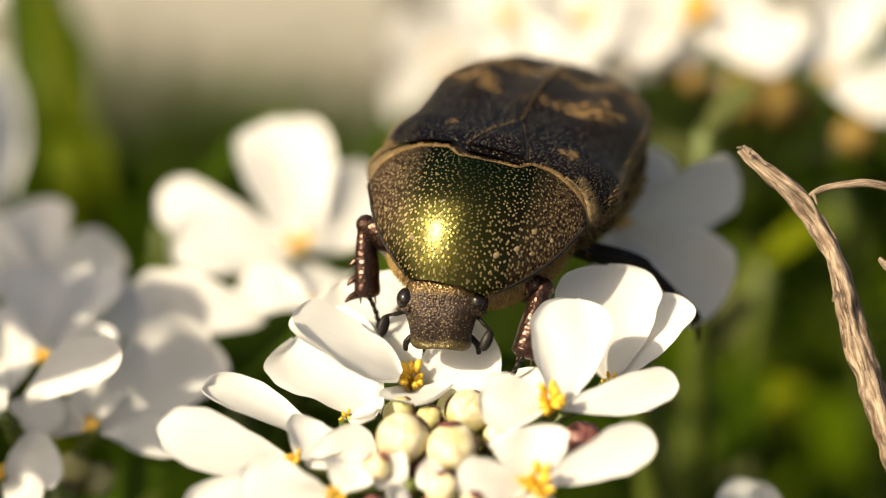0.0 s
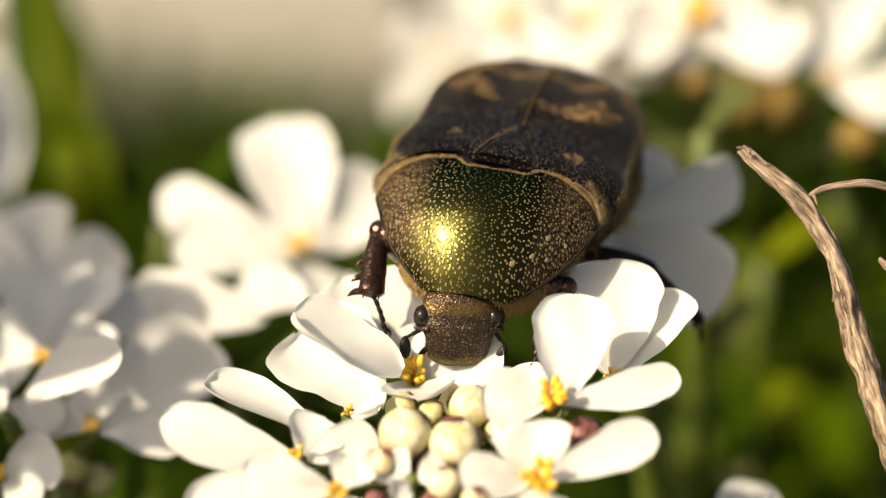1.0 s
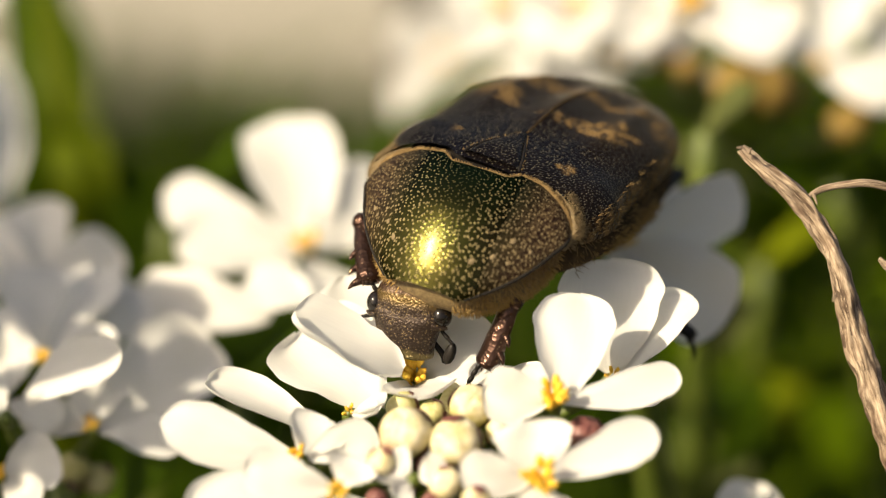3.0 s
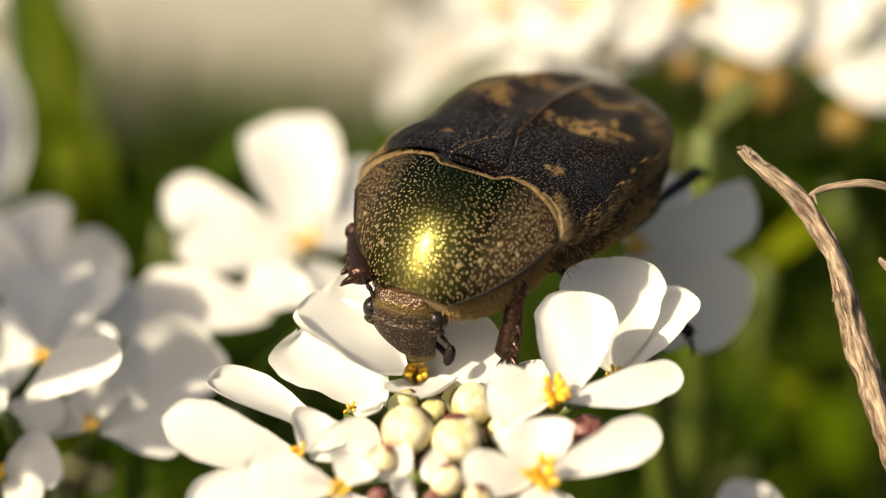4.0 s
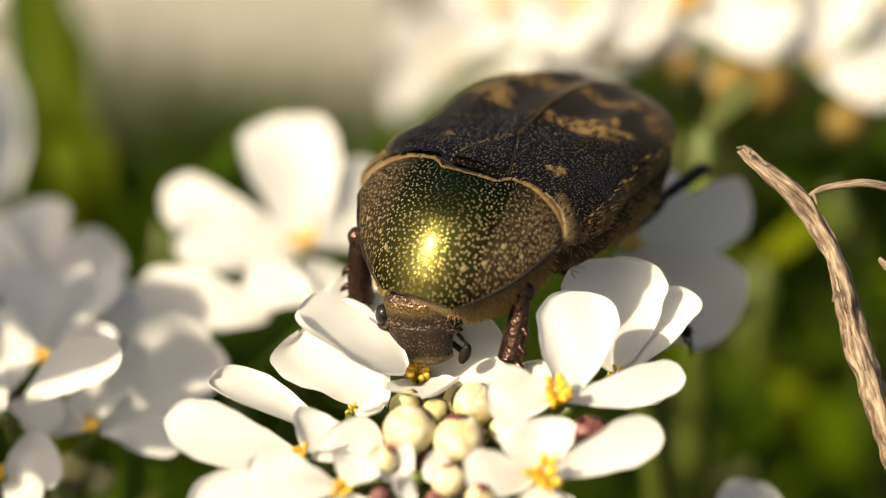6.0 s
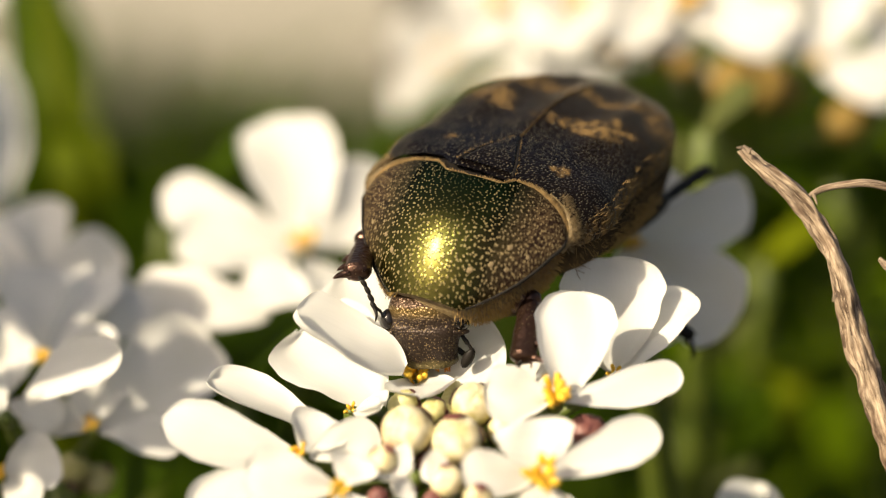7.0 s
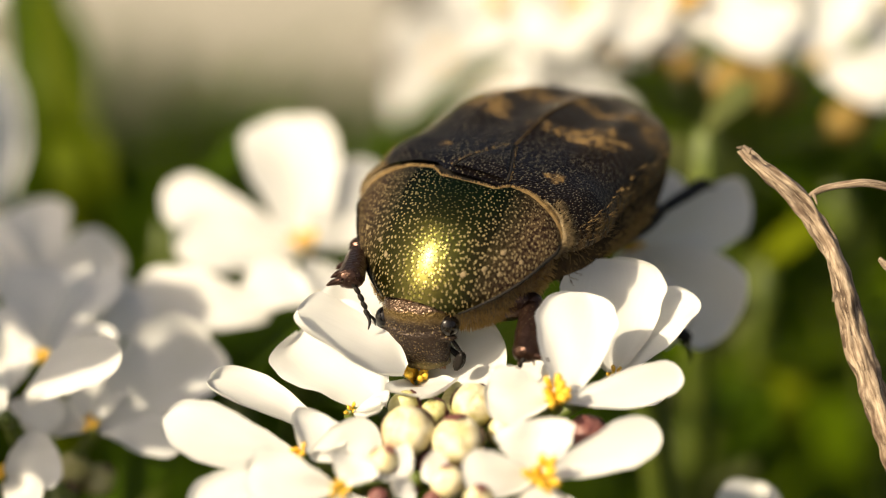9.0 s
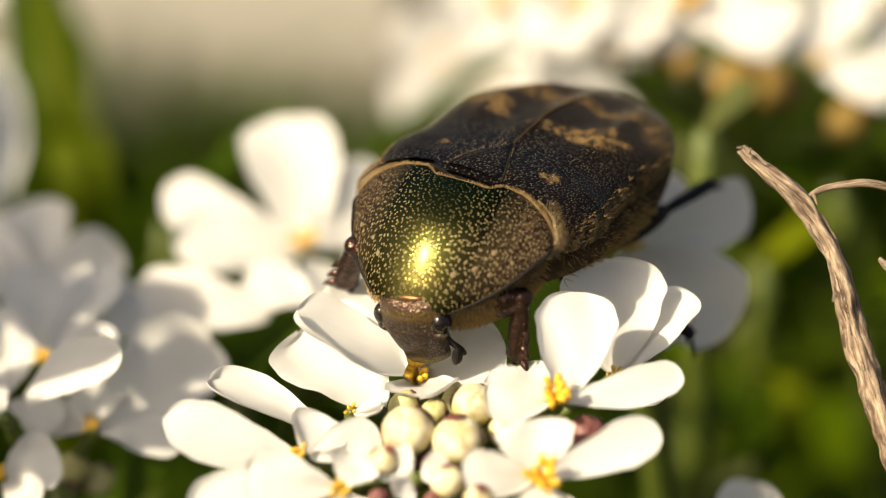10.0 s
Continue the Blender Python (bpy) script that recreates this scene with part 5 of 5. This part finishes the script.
    walk(antennae[1], [
        (0, place(1.05, 1.50, -0.15, 0.00, -13.26, 45.00)),
        (0.5, place(1.05, 1.50, -0.15, 0.00, -10.66, 41.19)),
        (1, place(1.05, 1.50, -0.15, 0.00, -11.31, 36.87)),
        (1.5, place(1.05, 1.50, -0.15, 0.00, -11.42, 45.00)),
        (2, place(1.05, 1.50, -0.15, 0.00, -13.93, 29.74)),
        (2.5, place(1.05, 1.50, -0.15, 0.00, -11.31, 53.13)),
        (4, place(1.05, 1.50, -0.15, 0.00, -12.24, 49.40)),
        (5, place(1.05, 1.50, -0.15, 0.00, -12.24, 49.40)),
        (5.5, place(1.05, 1.50, -0.15, 0.00, -13.26, 45.00)),
        (7, place(1.05, 1.50, -0.15, 0.00, -10.48, 33.69)),
        (7.5, place(1.05, 1.50, -0.15, 0.00, -9.73, 30.96)),
        (8, place(1.05, 1.50, -0.15, 0.00, -9.31, 34.99)),
        (8.5, place(1.05, 1.50, -0.15, 0.00, -12.24, 40.60)),
        (9, place(1.05, 1.50, -0.15, 0.00, -11.31, 36.87)),
        (9.5, place(1.05, 1.50, -0.15, 0.00, -14.36, 39.81)),
        (10, place(1.05, 1.50, -0.15, 0.00, -14.36, 39.81)),
    ])
    # front leg on its right side
    walk(front_legs[-1][0], [
        (0, place(3.54, -1.54, -0.77, -17.75, -23.99, -93.34)),
        (0.5, place(3.64, -1.44, -0.83, -17.46, -23.04, -99.26)),
        (1, place(3.65, -1.62, -0.69, -16.92, -25.57, -102.25)),
        (1.5, place(3.69, -1.67, -0.58, -16.99, -27.40, -100.68)),
        (2, place(3.19, -1.70, -1.19, -19.34, -28.66, -96.93)),
        (2.5, place(2.46, -2.14, -1.88, -21.10, -31.23, -91.62)),
        (4, place(3.04, -1.61, -1.54, -22.29, -32.70, -86.27)),
        (4.5, place(3.16, -1.59, -1.39, -22.59, -34.70, -88.64)),
        (5, place(3.06, -1.59, -1.40, -23.40, -32.43, -85.53)),
        (5.5, place(3.12, -1.61, -1.45, -22.04, -32.96, -86.78)),
        (7, place(3.14, -1.52, -1.44, -22.37, -32.73, -87.90)),
        (7.5, place(3.19, -1.36, -1.39, -22.84, -33.12, -87.66)),
        (8, place(3.44, -1.28, -1.11, -22.40, -31.45, -87.40)),
        (8.5, place(3.34, -1.25, -1.20, -23.69, -33.79, -86.04)),
        (9, place(3.30, -1.31, -1.21, -23.48, -32.54, -85.72)),
        (9.5, place(3.21, -1.33, -1.37, -23.48, -34.23, -84.68)),
        (10, place(3.50, -1.11, -1.09, -23.72, -34.12, -84.42)),
    ])
    walk(front_legs[-1][1], [
        (0, place(3.35, -4.73, 0.65, 163.15, 43.37, 17.71)),
        (0.5, place(3.12, -4.62, 0.54, 168.41, 20.06, 11.87)),
        (1, place(2.98, -4.71, 0.82, 167.38, 16.82, 7.14)),
        (1.5, place(3.12, -4.72, 1.03, 168.68, 15.77, 12.48)),
        (2, place(2.81, -4.75, 0.49, 173.82, 18.62, 25.96)),
        (2.5, place(2.38, -5.13, -0.06, 177.52, 19.73, 32.31)),
        (4, place(3.22, -4.54, 0.35, 178.91, -2.38, 37.29)),
        (4.5, place(3.22, -4.47, 0.60, 47.42, 83.44, -102.25)),
        (5, place(3.28, -4.54, 0.47, 36.26, 78.81, -113.81)),
        (5.5, place(3.28, -4.54, 0.44, 39.52, 78.65, -110.16)),
        (7, place(3.25, -4.46, 0.45, -179.32, -16.41, 25.31)),
        (7.5, place(3.31, -4.29, 0.53, -178.82, -14.46, 23.58)),
        (8, place(3.58, -4.26, 0.72, -177.30, -15.83, 20.29)),
        (8.5, place(3.54, -4.14, 0.75, -178.56, -12.64, 23.63)),
        (9, place(3.52, -4.25, 0.67, -178.66, -15.25, 24.42)),
        (9.5, place(3.47, -4.21, 0.60, 44.06, 65.02, -103.93)),
        (10, place(3.78, -4.00, 0.88, 47.52, 65.43, -100.98)),
    ])
    walk(front_legs[-1][2], [
        (0, place(5.53, -4.03, -1.52, -28.73, 52.13, 66.06)),
        (0.5, place(6.01, -4.01, -0.54, -23.13, 44.02, 57.85)),
        (1, place(5.97, -4.33, -0.09, -23.63, 44.78, 54.32)),
        (1.5, place(6.08, -4.06, 0.17, -25.40, 45.06, 55.99)),
        (2, place(5.50, -3.45, -0.51, -24.83, 44.85, 64.27)),
        (2.5, place(4.88, -3.54, -1.13, -21.97, 46.29, 71.94)),
        (4, place(5.73, -2.64, 0.48, -23.18, 42.23, 72.35)),
        (4.5, place(3.15, -4.82, -2.53, -36.81, 68.01, 100.14)),
        (5, place(3.04, -5.10, -2.61, -33.49, 68.70, 104.24)),
        (5.5, place(3.06, -5.12, -2.64, -37.23, 68.96, 102.00)),
        (7, place(5.98, -3.17, 1.34, -23.49, 40.78, 66.11)),
        (7.5, place(6.11, -3.07, 1.31, -21.37, 41.85, 66.81)),
        (8, place(6.42, -3.22, 1.58, -22.50, 41.32, 64.47)),
        (8.5, place(6.35, -2.91, 1.44, -20.97, 43.24, 67.55)),
        (9, place(6.28, -2.99, 1.50, -22.18, 41.96, 66.83)),
        (9.5, place(3.16, -5.50, -2.26, -32.97, 73.32, 111.95)),
        (10, place(3.52, -5.28, -1.99, -35.13, 73.26, 110.54)),
    ])
    # front leg on its left side
    walk(front_legs[1][0], [
        (0, place(3.08, 0.77, -1.47, 17.25, -20.45, 72.88)),
        (0.5, place(3.33, 0.92, -1.41, 19.46, -22.28, 78.58)),
        (1, place(3.50, 0.88, -1.33, 19.93, -18.71, 87.68)),
        (1.5, place(3.58, 0.84, -1.29, 20.37, -18.54, 92.09)),
        (2, place(3.14, 0.72, -1.87, 22.97, -25.64, 96.18)),
        (2.5, place(2.00, 0.46, -2.49, 17.11, -24.45, 56.93)),
        (4, place(3.08, 0.63, -1.87, 21.42, -25.85, 89.86)),
        (4.5, place(3.27, 0.70, -1.74, 21.34, -25.69, 94.98)),
        (5, place(3.17, 0.71, -1.75, 22.13, -25.58, 91.46)),
        (5.5, place(3.24, 0.68, -1.78, 20.70, -25.06, 94.38)),
        (7, place(3.18, 0.67, -1.66, 20.48, -18.85, 87.30)),
        (7.5, place(3.31, 0.73, -1.50, 20.24, -14.56, 92.08)),
        (8, place(3.58, 0.95, -1.29, 20.07, -16.08, 93.68)),
        (8.5, place(3.58, 0.87, -1.23, 20.00, -10.44, 98.28)),
        (9, place(3.52, 0.84, -1.31, 20.31, -12.38, 97.74)),
        (9.5, place(3.46, 0.74, -1.42, 19.91, -12.36, 99.18)),
        (10, place(3.78, 1.00, -1.20, 20.29, -19.04, 100.29)),
    ])
    walk(front_legs[1][1], [
        (0, place(4.04, 3.90, -0.25, 4.75, 27.38, -0.76)),
        (0.5, place(3.97, 4.10, -0.09, 4.14, 23.37, -4.86)),
        (1, place(3.62, 4.19, -0.20, 1.11, 20.47, -8.54)),
        (1.5, place(3.46, 4.15, -0.17, -2.41, 11.14, -2.58)),
        (2, place(2.80, 3.86, -0.36, -6.22, 18.13, -27.37)),
        (2.5, place(3.73, 3.13, -1.04, 2.90, 34.34, -16.61)),
        (4, place(3.09, 3.79, -0.35, 20.72, 61.71, -6.69)),
        (4.5, place(2.99, 3.84, -0.24, 22.01, 57.21, -4.05)),
        (5, place(3.09, 3.86, -0.23, 22.45, 61.84, -5.73)),
        (5.5, place(3.00, 3.84, -0.30, 20.23, 62.95, -8.27)),
        (7, place(3.34, 3.98, -0.54, 5.70, 8.79, 18.83)),
        (7.5, place(3.18, 4.12, -0.62, 5.65, 9.20, 16.38)),
        (8, place(3.36, 4.31, -0.32, 2.95, 6.10, 15.92)),
        (8.5, place(3.09, 4.27, -0.59, -8.82, 77.32, -41.34)),
        (9, place(3.06, 4.23, -0.56, -1.25, 3.12, 21.28)),
        (9.5, place(2.91, 4.12, -0.67, -1.43, 79.17, -33.43)),
        (10, place(3.19, 4.26, -0.06, 8.26, 75.57, -23.87)),
    ])
    walk(front_legs[1][2], [
        (0, place(6.85, 3.86, -1.70, 15.28, 32.36, -25.78)),
        (0.5, place(6.85, 3.86, -1.33, 18.04, 31.47, -27.80)),
        (1, place(6.54, 3.75, -1.30, 16.28, 29.75, -30.38)),
        (1.5, place(6.55, 4.01, -0.78, 13.52, 25.87, -27.39)),
        (2, place(5.46, 2.48, -1.34, 15.95, 27.31, -33.49)),
        (2.5, place(6.22, 2.39, -2.82, 14.08, 33.58, -27.37)),
        (4, place(4.57, 3.61, -3.12, 14.17, 40.05, -25.18)),
        (4.5, place(4.69, 3.72, -2.88, 12.69, 38.08, -24.32)),
        (5, place(4.57, 3.72, -3.01, 12.47, 40.25, -26.48)),
        (5.5, place(4.42, 3.63, -3.11, 14.13, 39.65, -26.28)),
        (7, place(6.28, 4.99, -1.02, 5.70, 23.94, -14.81)),
        (7.5, place(6.18, 5.00, -1.11, 5.34, 25.06, -15.95)),
        (8, place(6.37, 5.16, -0.65, 6.18, 23.55, -16.12)),
        (8.5, place(3.61, 3.81, -3.67, 14.19, 44.89, -33.55)),
        (9, place(5.99, 5.37, -0.73, 4.26, 22.88, -14.08)),
        (9.5, place(3.40, 3.79, -3.77, 14.40, 44.19, -31.40)),
        (10, place(3.91, 3.94, -3.11, 14.38, 43.04, -29.35)),
    ])
    # the middle and hind legs are held still
    walk(rear_legs['middle', 1][0], [
        (0, place(-0.84, 3.34, -2.44, 2.48, 10.40, 98.00)),
        (1.5, place(-0.43, 3.37, -2.12, 1.55, 4.51, 90.38)),
        (2.5, place(-1.62, 2.43, -3.14, 3.49, 12.90, 99.61)),
        (4, place(-1.12, 3.09, -2.77, 3.70, 30.80, 117.58)),
        (5, place(-0.98, 3.08, -2.53, 4.66, 35.79, 119.74)),
        (7, place(-0.78, 2.90, -2.43, 3.68, 32.11, 109.83)),
        (10, place(-0.83, 3.66, -2.41, 4.15, 38.38, 134.05)),
    ])
    walk(rear_legs['middle', 1][1], [
        (0, place(-1.38, 7.14, -3.14, -2.76, 42.11, 81.18)),
        (1.5, place(-0.46, 7.25, -2.42, -3.81, 43.12, 76.16)),
        (2.5, place(-2.26, 6.18, -4.01, 6.91, 42.75, 103.77)),
        (4, place(-2.67, 6.07, -4.77, 6.88, 43.83, 105.03)),
        (5, place(-2.55, 5.83, -4.81, 8.45, 43.22, 107.07)),
        (7, place(-1.90, 6.01, -4.51, 7.22, 44.58, 105.05)),
        (10, place(-2.95, 5.85, -4.84, 9.12, 45.23, 109.92)),
    ])
    walk(rear_legs['middle', 1][2], [
        (0, place(-0.97, 9.78, -5.55, 3.70, 66.67, 94.53)),
        (1.5, place(0.17, 9.81, -4.88, 2.51, 67.86, 87.91)),
        (2.5, place(-2.89, 8.75, -6.45, 10.32, 67.16, 116.44)),
        (4, place(-3.35, 8.57, -7.26, 9.03, 70.25, 117.91)),
        (5, place(-3.31, 8.33, -7.28, 11.03, 70.11, 121.16)),
        (7, place(-2.57, 8.49, -7.03, 9.66, 71.09, 117.19)),
        (10, place(-3.81, 8.24, -7.39, 10.85, 71.73, 124.62)),
    ])
    walk(rear_legs['hind', 1][0], [
        (0, place(-4.41, 4.52, -3.25, 0.00, 15.23, 185.79)),
        (2.5, place(-4.41, 4.52, -3.25, 0.00, 15.23, 185.79)),
        (4, place(-4.41, 4.52, -3.25, 0.00, 15.23, 174.79)),
        (5.5, place(-4.41, 4.52, -3.25, 0.00, 15.23, 173.79)),
        (7, place(-4.41, 4.52, -3.25, 0.00, 15.23, 171.79)),
        (10, place(-4.41, 4.52, -3.25, 0.00, 15.23, 170.79)),
    ])
    walk(rear_legs['hind', 1][1], [
        (0, place(-8.16, 4.14, -4.27, 11.28, 15.41, 184.76)),
        (2.5, place(-8.16, 4.14, -4.27, 11.28, 15.41, 184.76)),
        (4, place(-8.16, 4.87, -4.27, 11.28, 15.41, 173.76)),
        (5.5, place(-8.15, 4.93, -4.27, 11.28, 15.41, 172.76)),
        (7, place(-8.14, 5.06, -4.27, 11.28, 15.41, 170.76)),
        (10, place(-8.13, 5.13, -4.27, 11.28, 15.41, 169.76)),
    ])
    walk(rear_legs['hind', 1][2], [
        (0, place(-11.62, 3.85, -5.23, 0.00, 12.50, 186.07)),
        (2.5, place(-11.62, 3.85, -5.23, 0.00, 12.50, 186.07)),
        (4, place(-11.61, 5.24, -5.23, 0.00, 12.50, 175.07)),
        (5.5, place(-11.60, 5.36, -5.23, 0.00, 12.50, 174.07)),
        (7, place(-11.56, 5.61, -5.23, 0.00, 12.50, 172.07)),
        (10, place(-11.54, 5.74, -5.23, 0.00, 12.50, 171.07)),
    ])
    walk(rear_legs['middle', -1][0], [
        (0, place(-1.50, -0.98, -1.14, -0.00, 11.31, -90.00)),
        (10, place(-1.50, -0.98, -1.14, -0.00, 11.31, -90.00)),
    ])
    walk(rear_legs['middle', -1][1], [
        (0, place(-1.50, -4.80, -1.90, 17.43, 59.32, -125.54)),
        (10, place(-1.50, -4.80, -1.90, 17.43, 59.32, -125.54)),
    ])
    walk(rear_legs['middle', -1][2], [
        (0, place(-2.57, -6.29, -5.00, 0.00, 62.82, -106.28)),
        (10, place(-2.57, -6.29, -5.00, 0.00, 62.82, -106.28)),
    ])
    walk(rear_legs['hind', -1][0], [
        (0, place(-3.35, -1.30, -0.62, 0.00, 18.43, -119.98)),
        (10, place(-3.35, -1.30, -0.62, 0.00, 18.43, -119.98)),
    ])
    walk(rear_legs['hind', -1][1], [
        (0, place(-5.20, -4.50, -1.85, 13.03, 29.70, -176.73)),
        (10, place(-5.20, -4.50, -1.85, 13.03, 29.70, -176.73)),
    ])
    walk(rear_legs['hind', -1][2], [
        (0, place(-8.32, -4.68, -3.63, 0.00, 24.31, -179.01)),
        (10, place(-8.32, -4.68, -3.63, 0.00, 24.31, -179.01)),
    ])
    # the flower heads sway in the air and under the weight
    walk(main_head, [
        (0, place(0.20, -3.04, 137.89)),
        (0.5, place(0.10, -2.99, 137.98)),
        (1, place(0.30, -2.94, 138.08)),
        (1.5, place(0.22, -2.94, 138.08)),
        (2, place(0.12, -2.98, 138.01)),
        (2.5, place(0.24, -2.96, 138.05)),
        (4, place(0.41, -2.89, 138.18)),
        (4.5, place(0.47, -2.90, 138.15)),
        (5, place(0.41, -2.89, 138.18)),
        (5.5, place(0.49, -2.89, 138.17)),
        (7, place(0.41, -2.89, 138.18)),
        (7.5, place(0.33, -2.91, 138.13)),
        (8, place(0.45, -2.90, 138.15)),
        (8.5, place(0.41, -2.90, 138.15)),
        (9, place(0.43, -2.90, 138.15)),
        (9.5, place(0.41, -2.89, 138.18)),
        (10, place(0.43, -2.90, 138.15)),
    ])
    walk(back_head, [
        (0, place(-7.55, 15.93, 137.35)),
        (0.5, place(-7.38, 15.93, 137.35)),
        (1, place(-7.51, 15.93, 137.35)),
        (1.5, place(-7.55, 15.91, 137.31)),
        (2, place(-7.55, 15.91, 137.31)),
        (2.5, place(-7.29, 15.95, 137.39)),
        (4, place(-7.20, 15.99, 137.47)),
        (4.5, place(-7.20, 15.99, 137.47)),
        (5, place(-7.20, 16.01, 137.51)),
        (5.5, place(-7.24, 16.01, 137.51)),
        (7, place(-7.33, 16.01, 137.51)),
        (7.5, place(-7.33, 16.01, 137.51)),
        (8, place(-7.33, 16.01, 137.51)),
        (8.5, place(-7.20, 16.01, 137.51)),
        (9, place(-7.29, 16.01, 137.51)),
        (9.5, place(-7.29, 16.01, 137.51)),
        (10, place(-7.29, 16.01, 137.51)),
    ])
    walk(rear_head, [
        (0, place(16.76, 41.44, 134.22)),
        (0.5, place(16.91, 41.44, 134.22)),
        (1, place(16.91, 41.39, 134.13)),
        (1.5, place(16.81, 41.39, 134.13)),
        (2, place(16.96, 41.39, 134.13)),
        (2.5, place(16.46, 41.75, 134.79)),
        (4, place(16.31, 41.79, 134.88)),
        (4.5, place(16.31, 41.79, 134.88)),
        (5, place(16.27, 41.82, 134.92)),
        (5.5, place(16.21, 41.82, 134.92)),
        (7, place(16.21, 41.86, 135.01)),
        (7.5, place(16.21, 41.86, 135.01)),
        (8, place(16.21, 41.86, 135.01)),
        (8.5, place(16.27, 41.86, 135.01)),
        (9, place(16.21, 41.86, 135.01)),
        (9.5, place(16.21, 41.86, 135.01)),
        (10, place(16.27, 41.86, 135.01)),
    ])
    walk(shade_head, [
        (0, place(9.05, 12.52, 139.46)),
        (0.5, place(9.05, 12.52, 139.46)),
        (1, place(9.05, 12.52, 139.46)),
        (1.5, place(9.05, 12.52, 139.46)),
        (2, place(9.00, 12.45, 139.34)),
        (2.5, place(9.05, 12.25, 138.97)),
        (4, place(9.89, 11.93, 138.35)),
        (4.5, place(10.12, 11.89, 138.27)),
        (5, place(9.61, 11.99, 138.47)),
        (5.5, place(9.61, 11.99, 138.47)),
        (7, place(9.61, 12.03, 138.55)),
        (8, place(9.61, 12.06, 138.60)),
        (9, place(9.61, 11.99, 138.47)),
        (10, place(9.61, 11.99, 138.47)),
    ])


motions()
